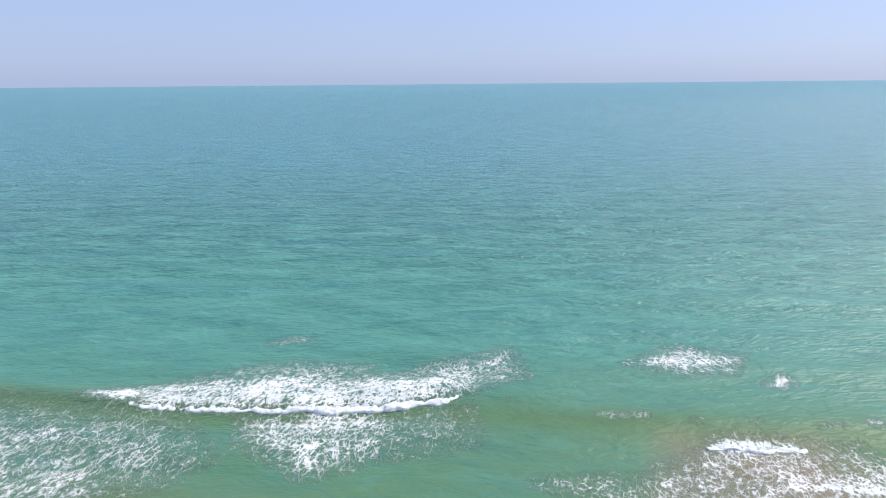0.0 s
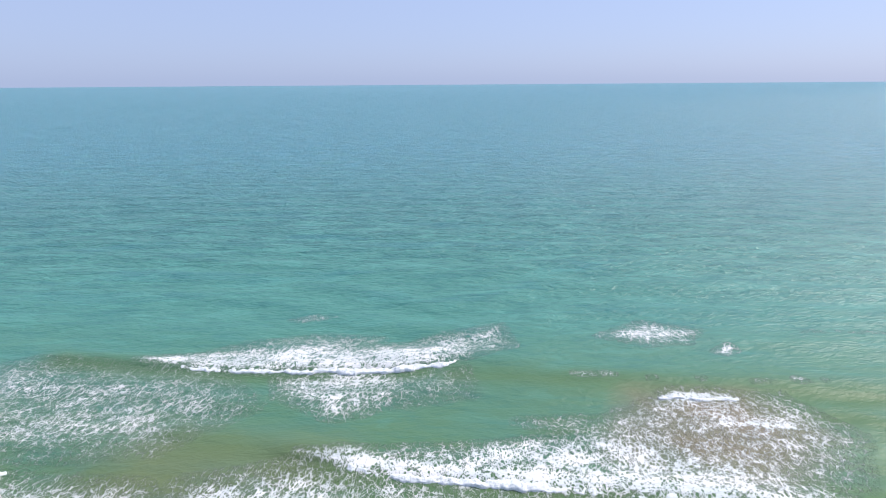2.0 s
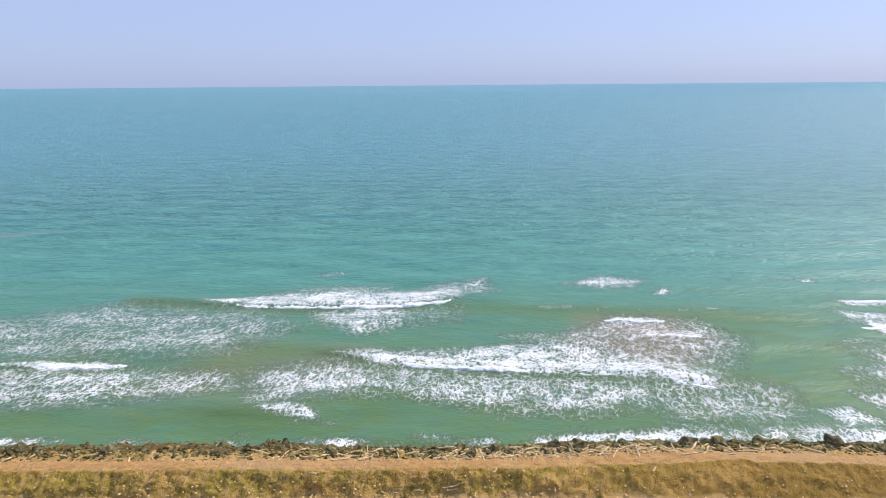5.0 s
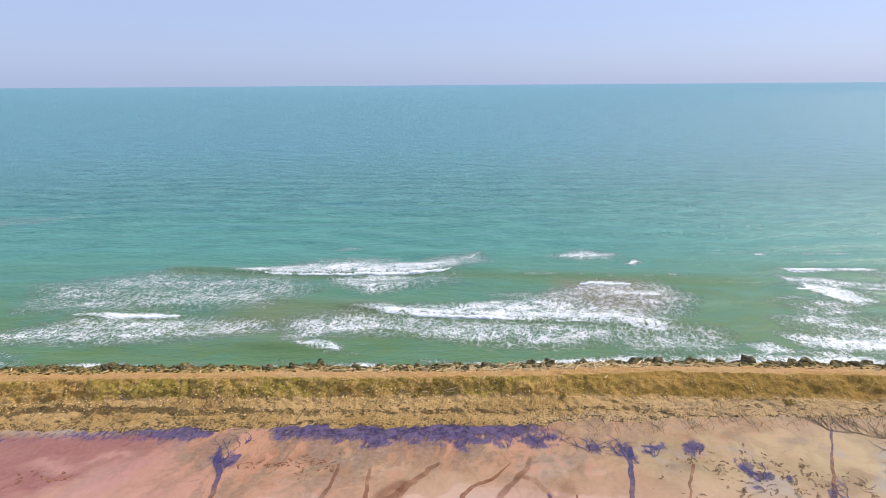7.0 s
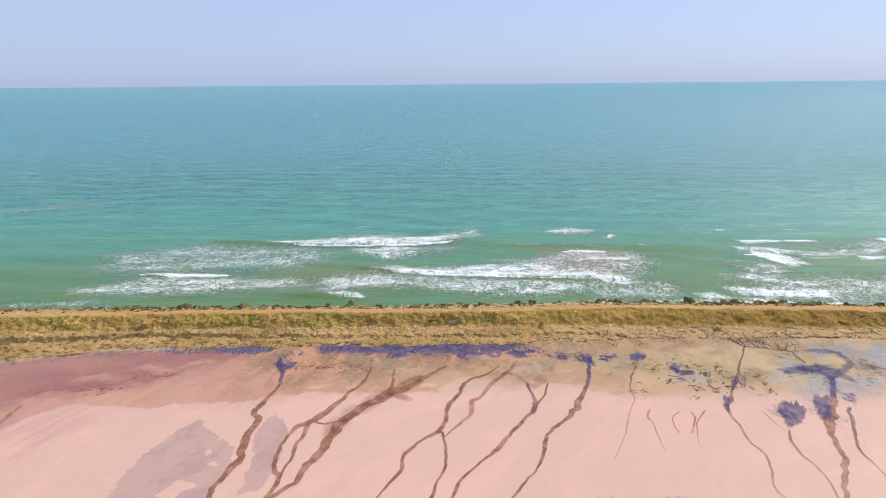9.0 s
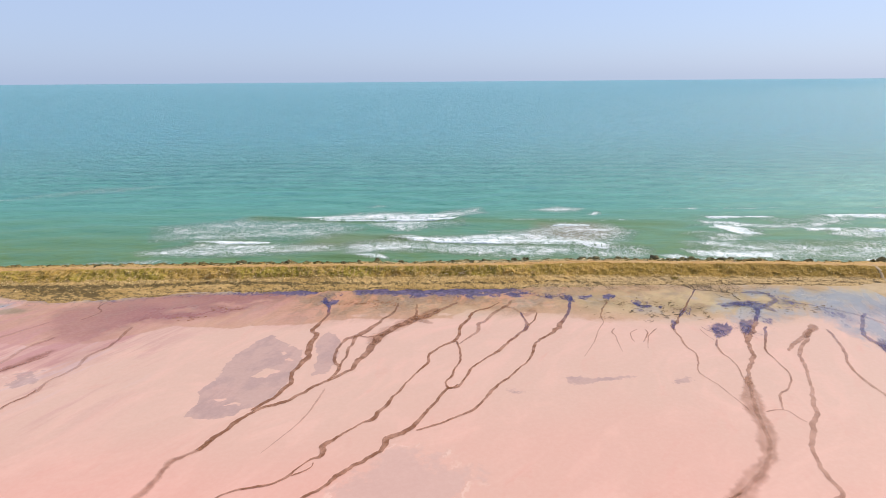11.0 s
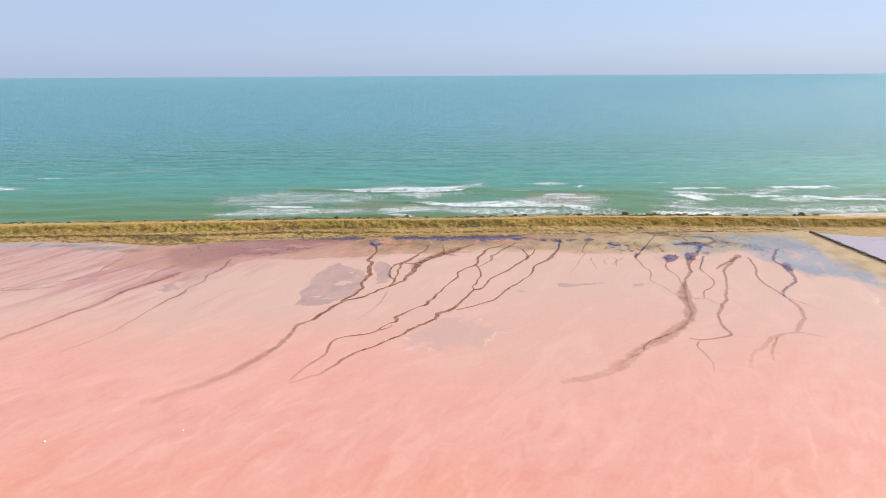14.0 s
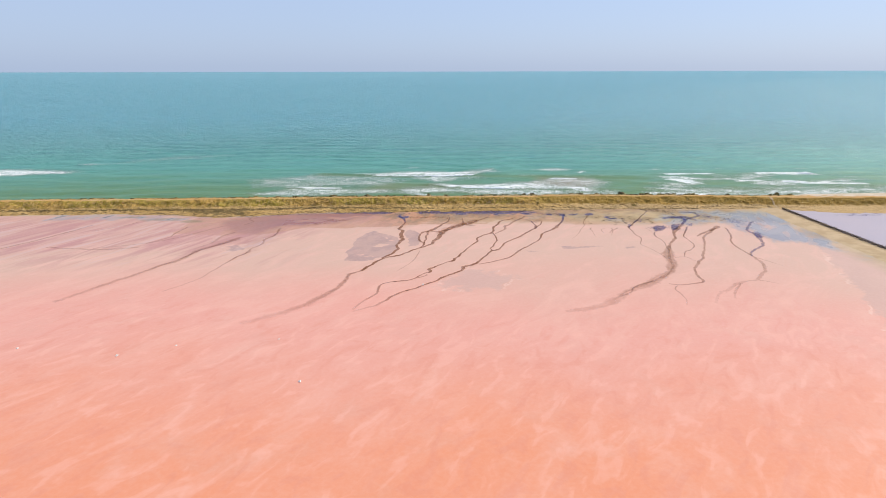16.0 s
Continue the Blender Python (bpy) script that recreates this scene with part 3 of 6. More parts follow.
    foam(0.85, 0.5, (22, 74.9), (25, 74.2), (29.6, 74.2), (29, 75.3), (24, 75.8))
    foam(0.85, 0.5, (23, 69.4), (28, 69.6), (33, 68.6), (32, 70.2), (26, 70.4))
    # breaker further along the shore
    foam(0.95, 0.6, (-48, 64.9), (-42, 63.6), (-34, 63.7), (-36, 65), (-42, 65.2))
    foam(0.46, 1.6, (-56, 59.5), (-46, 64), (-33, 63.8), (-22, 62.6), (-20.5, 59.4), (-29, 57.2), (-38, 56.6), (-54, 57))
    foam(0.75, 0.6, (-17, 55.6), (-14.7, 54.4), (-11, 53.7), (-11.6, 54.9), (-14, 56.2))
    # loose patches seaward
    foam(0.46, 1.4, (20, 88.6), (26.6, 93), (32.6, 90.6), (30, 87), (24.6, 86.4))
    foam(0.60, 0.8, (32, 84.6), (34.4, 86), (34.8, 84.9), (33, 84))
    foam(0.34, 0.8, (-19, 94.6), (-16, 95.6), (-13, 95), (-17, 94))
    foam(0.75, 0.9, (55, 74), (58.4, 72.6), (61, 66), (57.5, 65), (54.5, 69.5))
    foam(0.52, 1.2, (44, 61), (49, 60), (57, 57.5), (56, 55.4), (48, 57.6))
    foam(0.72, 1.0, (41.5, 56.6), (46, 55.4), (56, 54.4), (56, 50.6), (46, 51.6), (42.6, 53.4))
    foam(0.72, 0.7, (36, 53.8), (39.4, 54.2), (40.6, 51.4), (37, 51))
    foam(0.85, 0.6, (56.5, 80.2), (70.6, 79.4), (71, 78.3), (57, 79))
    foam(0.60, 0.9, (53, 77), (68, 73), (69, 71.6), (54, 74))
    foam(0.80, 0.7, (71, 69), (78, 68.4), (78, 67.2), (71, 67.6))
    foam(0.85, 0.8, (82, 80.4), (100, 79.6), (101, 77.8), (84, 78.4))
    foam(0.80, 0.8, (80, 68.6), (91, 66.2), (103, 64.4), (104, 62.2), (88, 64))
    broken = region(X, Y, [(44, 62), (56, 80), (104, 80), (112, 60), (108, 52), (84, 50), (60, 48), (44, 50)], 3.0)
    F = np.maximum(F, 0.45 * broken * np.clip(4.5 * (fnoise(X * 0.10, Y * 0.30, 71) - 0.50), 0, 1))
    F = np.maximum(F, 0.40 * broken * np.clip((64 - Y) / 8, 0, 1) * np.clip(0.35 + 1.1 * fnoise(X * 0.16, Y * 0.35, 72), 0, 1))
    foam(0.62, 2.0, (-150, 97), (-135, 98), (-116, 93), (-117, 90.6), (-135, 86.5), (-150, 86))
    foam(0.70, 0.7, (-121, 107), (-112, 107.6), (-112, 106.2), (-121, 105.8))
    foam(0.20, 3.0, (-124, 100), (-100, 121), (-80, 126), (-84, 121), (-112, 108))
    # specks of broken crests on the swell seaward of the bank
    crest = np.exp(-((Y - np.interp(X, [30, 60, 120], [90.5, 89.0, 87.0])) / 0.8) ** 2) * np.clip((X - 36) / 10, 0, 1) * np.clip((130 - X) / 30, 0, 1)
    F = np.maximum(F, 0.50 * crest * np.clip(3 * (fnoise(X * 0.35, Y * 0.2, 12) - 0.45), 0, 1))
    crest = np.exp(-((Y - np.interp(X, [8, 30, 60, 120], [80.6, 77.4, 78.4, 76.8])) / 0.7) ** 2) * np.clip((X - 10) / 6, 0, 1) * np.clip((130 - X) / 30, 0, 1)
    F = np.maximum(F, 0.55 * crest * np.clip(3 * (fnoise(X * 0.4, Y * 0.2, 13) - 0.48), 0, 1))
    # wash at the stones
    d = Y - shore(X)
    east = np.clip((X - 12) / 14, 0, 1)
    wash = np.exp(-((d - 0.3 - 0.5 * east) / (0.8 + 0.7 * east)) ** 2) * np.clip(2.6 * (fnoise(X * 0.3, Y * 0.2, 14) - 0.32 + 0.12 * east), 0, 1)
    F = np.maximum(F, (0.60 + 0.12 * np.clip((X - 12) / 30, 0, 1)) * wash)
    wash2 = np.exp(-((d - 2.6) / 1.6) ** 2) * np.clip(3.2 * (fnoise(X * 0.16, Y * 0.3, 16) - 0.55), 0, 1)
    F = np.maximum(F, 0.5 * wash2)
    F *= 0.75 + 0.5 * fnoise(X * 0.13, Y * 0.2, 21)
    sand = 1.0 * np.clip(region(X, Y, [(20, 75.2), (30, 74.4), (33, 68), (26, 62.5), (16, 66)], 3.0) * (0.4 + 1.0 * fnoise(X * 0.2, Y * 0.2, 22)), 0, 1)
    sand = np.maximum(sand, 0.25 * np.clip(1 - (Y - shore(X)) / 4, 0, 1) * np.clip((X - 48) / 14, 0, 1))
    sand = np.maximum(sand, 0.22 * region(X, Y, [(-26, 70), (-8, 67), (-10, 58), (-30, 57)], 4.0))
    ob = sheet("sea", xs, ys, Z, SEA, {"state": (np.clip(F, 0, 1), sand, np.clip(front_shade, 0, 1) * near * np.clip((58 - X) / 15, 0.25, 1), X * 0)})
    return tagged(ob, "green-blue shallow sea with lacy white surf", "sea", kind="structure")


sea = build_sea()


# ---------------- lake ----------------
def build_lake():
    xs = np.array(sorted(set(steps(-112, -4900, -1.5, 1.25) + steps(-112, -62, 0.5) + steps(-61.8, 62, 0.22) + steps(62.3, 92, 0.5) + steps(92.6, 4900, 1.5, 1.25))))
    ys = np.array(sorted(steps(-60, -4900, -1.5, 1.25) + steps(-59.4, -16.5, 0.6) + steps(-16.0, 41.5, 0.2)))
    X, Y = np.meshgrid(xs, ys)
    d = lake_edge(X) - Y
    along = np.clip((X + 95) / 20, 0, 1) * np.clip((12 - X) / 5, 0, 1)
    dense = np.interp(X, [-90, -36, -28, -20, -19, -15.5, -14, -6, 0, 9, 10, 12], [0.46, 0.52, 0.74, 0.98, 0.35, 0.4, 0.95, 1.15, 1.3, 1.2, 0.5, 0.3])
    purple = along * dense * np.clip(1.25 - np.abs(d - 0.4) / (1.2 + 1.6 * fnoise(X * 0.3, Y * 0.1, 37)), 0, 1)
    purple = np.maximum(purple, 0.72 * np.exp(-((d - 1.0) / 0.9) ** 2) * np.clip((-30 - X) / 8, 0, 1) * np.clip(2 * fnoise(X * 0.12, Y * 0.2, 32) - 0.4, 0, 1))
    XW = X + 2.6 * (fnoise(X * 0.55, Y * 0.55, 61) - 0.5) + 1.2 * (fnoise(X * 1.7, Y * 1.7, 63) - 0.5)
    YW = Y + 2.6 * (fnoise(X * 0.55, Y * 0.55, 62) - 0.5) + 1.2 * (fnoise(X * 1.7, Y * 1.7, 64) - 0.5)
    for x, y, rx, ry in ((-17.7, 34.0, 0.9, 1.6), (2.5, 36.2, 4.5, 1.3), (8.6, 36.2, 2.2, 1.4), (-5, 36.6, 6, 1.2), (15.9, 34.5, 0.8, 2.2), (18.5, 34.9, 2.0, 0.6),
                         (31.2, 22.8, 1.1, 2.0), (34.8, 22.8, 1.0, 2.2), (39.4, 31.2, 3.4, 1.7), (44.6, 31.8, 1.6, 3.4), (36.0, 30.8, 2.0, 1.1),
                         (78, 31.2, 10, 1.1), (24.6, 31.0, 0.9, 1.5), (13.5, 34.5, 1.2, 0.8), (37.9, 26.0, 1.0, 3.0), (48.5, 27, 1.6, 3.2), (21.5, 34.3, 0.8, 1.5)):
        purple = np.maximum(purple, (0.8 if 30 < x < 36 else 1.05 if x < 36 else 0.66) * blob(XW, YW, x, y, rx, ry))
    blue = region(XW, YW, [(38.6, 35.8), (43.7, 36.7), (50.4, 36.3), (56.8, 35.9), (63.3, 34.9), (63.1, 32.6), (58.6, 25.5), (58.4, 20.9), (58.8, 12.6), (55.8, 8.6), (51.7, 13.7), (47.6, 14.9), (47.0, 18.0), (47.2, 24.1), (45.4, 26.2), (41.5, 26.4), (38.1, 24.7), (34.0, 22.6), (33.9, 27.9)], 2.2)
    blue = blue * (1 - 0.75 * region(XW, YW, [(39, 33.5), (44.5, 34.5), (48.5, 31), (46.5, 28.5), (41, 29)], 1.6))
    blue = np.maximum(blue, 0.75 * region(XW, YW, [(-90, 39.5), (-74.8, 38.9), (-67.5, 37.6), (-60, 34.5), (-64, 32.5), (-72.6, 34.8), (-76.6, 34.0), (-90, 35)], 1.2))
    blue = np.maximum(blue, 0.10 * np.clip(1 - np.abs(d - 1.5) / 3.5, 0, 1) * (X > -60) * np.clip((62 - X) / 10, 0, 1))
    mauve = region(X, Y, [(-110, 39), (-54, 37.5), (-44, 37.5), (-33, 39), (-19, 37.5), (-21, 29.6), (-33, 28), (-40, 25), (-44, 18), (-53, 15), (-110, 12)], 4.5) * np.clip(0.35 + 1.1 * fnoise(X * 0.06, Y * 0.12, 33), 0, 1)
    red = region(XW, YW, [(-20.8, 38.2), (-22.2, 36.6), (-23.8, 34.7), (-26.9, 32.6), (-30, 30.9), (-33, 29.7), (-36.3, 28.6), (-39.8, 29), (-41.8, 27.5), (-42.3, 24.7), (-45, 22), (-49, 24), (-54, 33), (-46, 37.4), (-38, 38.9)], 1.0)
    red = red * np.clip(0.70 + 0.6 * fnoise(X * 0.09, Y * 0.25, 39), 0, 1) * np.interp(X, [-50, -40], [0.68, 1.0])
    for x, y, rx, ry in ((-31.0, 33.6, 2.6, 0.7), (-36.6, 31.8, 2.2, 0.6), (-27.0, 34.6, 1.6, 0.4)):
        red = red * (1 - 0.8 * blob(XW, YW, x, y, rx, ry))
    delta = region(XW, YW, [(-47.6, 35.4), (-49.5, 29.4), (-48.1, 24.0), (-46.9, 20.3), (-49.5, 16.8), (-47.4, 16.3), (-42.6, 13.9), (-41.8, 17.7), (-40.8, 20.7), (-40.6, 28.9), (-42.6, 34.8)], 1.8)
    pale = region(XW, YW, [(-47.8, 14.9), (-45.2, 16.3), (-43.5, 14.9), (-43.6, 12.7), (-46.8, 12.7)], 0.6)
    red = np.maximum(red, 0.32 * delta * (1 - pale) * np.clip(0.6 + 0.7 * fnoise(X * 0.3, Y * 0.12, 40), 0, 1))
    mauve = mauve * (1 - 0.9 * red) * (1 - pale)
    XF = X + 0.9 * (fnoise(X * 0.8, Y * 0.8, 65) - 0.5) + 0.5 * (fnoise(X * 2.6, Y * 2.6, 66) - 0.5)
    YF = Y + 0.9 * (fnoise(X * 0.8, Y * 0.8, 67) - 0.5) + 0.5 * (fnoise(X * 2.6, Y * 2.6, 68) - 0.5)
    grey = region(XF, YF, [(-22.9, 23.7), (-19.2, 20.4), (-18.1, 19.9), (-17.9, 16.9), (-18.1, 13.3), (-19.6, 8.9), (-21.8, 6.8), (-24.2, 6.4), (-26.0, 6.8), (-25.8, 9.2), (-26.6, 11.1), (-25.7, 15.0), (-25.6, 18.7), (-24.5, 21.4)], 0.35)
    grey = grey * (1 - region(XF, YF, [(-22.3, 14.2), (-21.0, 15.5), (-19.6, 15.2), (-20.7, 13.7)], 0.3))
    for x, y, rx, ry in ((-19.3, 17.6, 0.6, 0.4), (-20.0, 19.0, 0.4, 0.5), (-23.8, 9.6, 0.7, 0.3), (-22.4, 8.6, 1.2, 0.3)):
        grey = grey * (1 - 0.9 * blob(XF, YF, x, y, rx, ry))
    grey = np.maximum(grey, region(XF, YF, [(-16.1, 24.9), (-15.2, 23.3), (-14.1, 21.6), (-14.1, 18.2), (-14.0, 16.5), (-14.4, 14.3), (-16.2, 13.8), (-16.1, 15.9), (-16.5, 18.3), (-16.8, 20.9), (-17.0, 23.0)], 0.35))
    grey = np.maximum(grey, 0.62 * pale)
    grey = np.maximum(grey, 0.75 * region(XF, YF, [(10.2, 10.8), (10.3, 12.5), (12, 12.8), (13, 12.3), (17.5, 13), (17, 12.2), (12, 11)], 0.5))
    grey = np.maximum(grey, 0.7 * region(XF, YF, [(20.2, 11.2), (22.4, 12.4), (23.4, 11.6), (21.2, 10.6)], 0.5))
    grey = np.maximum(grey, 0.55 * region(XF, YF, [(2.6, 10.4), (4.4, 11.2), (6.2, 9.8), (4.2, 9.2)], 0.5))
    stale = 0.85 * region(X, Y, [(-7, 2), (-3, 0.4), (0.4, -2.4), (-3, -7), (-9, -6.4), (-12.5, -5.4)], 2.6)
    stale = np.maximum(stale, 0.35 * region(X, Y, [(-62, 20), (-46, 18), (-44, 13), (-58, 11)], 3.0))
    stale = np.maximum(stale, 0.85 * region(X, Y, [(54.1, 11.0), (60, 12), (60, -30), (40, -22), (44.1, -13.7), (48.1, -4.2), (50.3, 1.6)], 1.6))
    tan = region(X, Y, [(10, 39.5), (66, 38), (62, 31), (48, 29), (38, 26.5), (28, 27.5), (18, 29), (10, 33)], 3.2)
    tan = np.maximum(tan, 0.62 * region(X, Y, [(-20, 39), (12, 39), (14, 29), (-4, 29.5), (-14, 31)], 2.6))
    tan = np.maximum(tan, 0.9 * np.clip(1 - d / (1.1 + 4.0 * np.clip((X - 6) / 10, 0, 1)), 0, 1) * (X < 64))
    tan = np.maximum(tan, 0.85 * np.clip(1 - (59.6 - X) / 5, 0, 1) * (X < 64) * np.clip((36 - Y) / 3, 0, 1))
    tan = tan * np.clip(0.75 + 0.6 * fnoise(X * 0.15, Y * 0.15, 35), 0, 1)
    reach = np.interp(X, [-110, -60, -30, -18, 0, 20, 60], [7.0, 8.0, 9.5, 8.0, 7.0, 7.0, 6.0]) * (0.7 + 0.6 * fnoise(X * 0.14, Y * 0.05, 38))
    mud = np.interp(X, [-110, -60, -26, -18, 6, 18, 40, 60], [0.05, 0.08, 0.12, 0.85, 0.85, 0.35, 0.14, 0.05]) * np.clip(1.5 - d / reach, 0, 1)
    wet = region(XF, YF, [(-60, 40), (64, 40), (60, 28), (50, 25), (41.5, 24.6), (38.7, 24.7), (35.9, 25.2), (30.6, 23.5), (26.3, 24.1), (25.7, 25.1), (20.9, 24.3), (18.7, 26.9), (15.1, 29.4), (11.5, 29.2), (8.6, 29.4),
                          (4.7, 30.2), (1.3, 30.9), (-1.0, 27.9), (-7.3, 28.0), (-13.5, 28.2), (-16.3, 28.1), (-18.6, 27.2), (-20.5, 26.5), (-24.6, 26.9), (-28.1, 26.1), (-31.3, 26.2), (-36, 26.8), (-42, 23), (-50, 22), (-60, 24)], 0.7)
    east = np.clip((X - 9) / 8, 0, 1)
    wet = wet * (1 - east) + east * np.clip((Y - 22.5) / 9, 0, 1)
    for x, y, rx, ry in ((-13.0, 29.2, 1.3, 0.5), (-9.5, 29.4, 1.0, 0.8), (-1.8, 29.2, 1.2, 0.6), (2.2, 33.0, 1.6, 0.7), (9.3, 31.4, 1.0, 0.7), (-11.2, 31.6, 1.8, 0.4), (-3.6, 32.6, 1.2, 0.5), (12.4, 31.6, 1.2, 0.8)):
        wet = wet * (1 - 0.95 * blob(XF, YF, x, y, rx, ry))
    olive = np.zeros_like(X)
    for x, y, rx, ry in ((30.3, 35.2, 1.7, 0.8), (-7.0, 33.0, 1.4, 2.2), (-6.8, 35.4, 2.6, 1.0), (2.4, 34.6, 1.8, 0.8), (-12.5, 35.6, 2.2, 0.7), (11.2, 32.6, 1.6, 1.4), (6.8, 34.4, 1.2, 0.6), (-20.5, 35.0, 1.2, 1.8), (19.4, 32.2, 1.6, 0.9), (-66, 34.5, 5, 1.4), (-60, 32.6, 3, 1.2), (-73, 36.6, 5, 0.8), (44.5, 31.5, 2.4, 1.6)):
        olive = np.maximum(olive, blob(XF, YF, x, y, rx, ry))
    streaky = np.clip((-31 - X) / 9, 0, 1) * np.clip((Y - 2) / 14, 0, 1) * np.clip((37 - Y) / 4, 0, 1)
    pool = np.clip((X - 64.2) / 0.8, 0, 1)
    Z = 0.02 * (fnoise(X * 0.3, Y * 0.3, 36) - 0.5)
    ob = sheet("lake", xs, ys, Z, LAKE, {"zone_a": (purple, blue, mauve, grey), "zone_b": (np.clip(tan, 0, 1), pool, red, mud), "zone_c": (wet, stale, streaky, olive)})
    return tagged(ob, "shallow pink salt lake with violet and grey patches", "lake", kind="structure")


lake = build_lake()


# ---------------- dike ----------------
def build_dike():
    xs = np.array(sorted(set(steps(-112, -4900, -1.0, 1.2) + steps(-112, -62, 0.3) + steps(-61.8, 62, 0.16) + steps(62.2, 92, 0.3) + steps(92.5, 4900, 1.0, 1.2))))
    a, b, c, e, sh = lake_edge(xs), slope_foot(xs), brow_land(xs), brow_sea(xs), shore(xs)
    knots = [(a - 1.2, -0.25), (a, 0.03), ((a * 2 + b) / 3, 0.20), ((a + 2 * b) / 3, 0.38), (b, 0.62), ((b + c) / 2, 1.30), (c, 1.86), ((c + e) / 2, 1.90), (e, 1.80), ((2 * e + sh) / 3, 1.52), ((e + sh) / 2, 1.12), (sh, 0.02), (sh + 2.0, -0.7)]
    Xs, Ys, Zs, V = [], [], [], []
    for k in range(len(knots) - 1):
        (y0, z0), (y1, z1) = knots[k], knots[k + 1]
        n = 8 if 3 <= k <= 7 else 6
        for j in range(n if k < len(knots) - 2 else n + 1):
            f = j / n
            Xs.append(xs)
            Ys.append(y0 + (y1 - y0) * f)
            Zs.append(np.full_like(xs, z0 + (z1 - z0) * f))
            V.append(k + f)
    X, Y, Z = np.array(Xs), np.array(Ys), np.array(Zs)
    V = np.array(V)[:, None] + 0 * X
    near = np.clip((150 - np.abs(X)) / 30, 0, 1)
    rough = np.interp(V, [0, 1, 4, 5, 6, 7, 8, 9, 12], [0.02, 0.12, 0.36, 0.60, 0.36, 0.10, 0.16, 0.5, 0.4])
    Z = Z + near * rough * (fnoise(X * 0.45, Y * 0.9, 41) - 0.5) + near * 0.9 * rough * (fnoise(X * 1.5, Y * 2.2, 44) - 0.5)
    Z = Z + near * 0.35 * (fnoise(X * 0.05, Y * 0.0, 43) - 0.5) * np.clip((V - 3) / 3, 0, 1) * np.clip((9 - V) / 1, 0, 1)
    Y = Y + near * np.interp(V, [0, 1, 3, 5, 7, 12], [0.8, 0.9, 0.5, 0.5, 0.1, 0.3]) * ((fnoise(X * 0.35, V * 1.0, 42) - 0.5) * 1.6 + (fnoise(X * 1.2, V * 0.7, 45) - 0.5) * 1.0)
    # gullies and clods in the slope, a crumbling lip, tufts along the foot
    clod = np.interp(V, [0, 1, 2, 3, 4, 5, 5.8, 6.2, 7, 8, 8.6, 9.4, 12], [0.0, 0.05, 0.13, 0.10, 0.16, 0.26, 0.24, 0.05, 0.03, 0.05, 0.3, 0.34, 0.2])
    clod = clod * np.interp(X, [0, 16], [1.0, 0.5])
    Z = Z + near * clod * (vnoise(X * 2.7 + 3 * V, V * 4.2, 46) + 0.8 * vnoise(X * 5.5, V * 8.0, 47) - 0.9)
    Z = Z + near * 0.22 * np.exp(-((V - 4.9) / 0.8) ** 2) * (vnoise(X * 1.1 + 0.5 * V, V * 0.35, 48) - 0.5)
    path = np.clip(1.2 - np.abs(V - 7.2) / 1.3, 0, 1)
    slope = np.clip(1.3 - np.abs(V - 5.2) / 1.3, 0, 1)
    dark = np.exp(-((V - np.interp(X, [-36, -14, 10], [3.1, 2.6, 2.3])) / 0.55) ** 2) * np.interp(X, [-110, -60, -36, 0, 20, 30, 60], [0.6, 0.75, 0.68, 0.50, 0.48, 0.2, 0.12])
    dark = np.maximum(dark, 0.33 * np.clip((2.7 - V) / 0.4, 0, 1) * np.clip((-6 - X) / 10, 0, 1))
    dark = np.maximum(dark, 0.80 * np.clip((V - 8.4) / 0.8, 0, 1))
    dark = np.maximum(dark, 0.62 * region(X, Y, [(-72, 43.6), (-60, 41.4), (-47, 38.8), (-46, 36.5), (-56, 35.4), (-64, 39.6)], 0.9) * np.exp(-((V - 2.4) / 1.6) ** 2))
    ob = sheet("dike", X, Y, Z, EARTH, {"zone": (path, slope, np.maximum(np.clip((2.7 - V) / 1.3, 0, 1) * np.clip((X - 4) / 10, 0, 1), np.clip((4.0 - V) / 0.5, 0, 1) * np.clip((X - 12) / 14, 0, 1)), dark)})
    return tagged(ob, "low earth dike with sandy crest path and dry grassy slope", "dike", kind="structure"), X, Y, Z, V


dike, DX, DY, DZ, DV = build_dike()


def dike_at(x, v):
    """A place on the dike: x along it, v across it (1 lake edge, 4 slope foot, 6 brow, 8 sea brow, 11 shore)."""
    i = int(np.clip(np.searchsorted(DX[0], x), 0, DX.shape[1] - 1))
    rows = DV[:, i]
    return Vector((x, float(np.interp(v, rows, DY[:, i])), float(np.interp(v, rows, DZ[:, i]))))


# beach that widens beyond the fence
bx = np.array(steps(58, 400, 1.0, 1.03))
bt = np.linspace(0, 1, 10)
BXX, BTT = np.meshgrid(bx, bt)
bw = np.clip((BXX - 63) / 12, 0, 1.0)
BYY = brow_sea(BXX) - 0.2 + BTT * (shore(BXX) + 1.2 - brow_sea(BXX))
BZZ = np.interp(BTT, [0, 0.33, 0.5, 0.8, 1], [1.72, 1.80, 1.50, 0.55, -0.1]) - 0.7 * (1 - np.clip(bw, 0, 1)) + 0.1 * (fnoise(BXX * 0.3, BYY * 0.4, 51) - 0.5)
tagged(sheet("beach", BXX, BYY, BZZ, BEACH), "pale sand beach between dike and surf", "beach", kind="structure")

# low clay bund that carries the fence
uy = np.array(steps(38, -140, -0.8))
ut = np.linspace(-1, 1, 13)
UTT, UYY = np.meshgrid(ut, uy)
UXX = 62.3 + UTT * (2.5 + 0.9 * fnoise(UYY * 0.12, UTT * 0, 52)) - 0.5 * np.clip(-UTT, 0, 1)
UZZ = 0.22 * np.clip(1 - np.abs(UTT) ** 3, 0, 1) - 0.05 + 0.06 * (fnoise(UXX * 0.8, UYY * 0.8, 53) - 0.5)
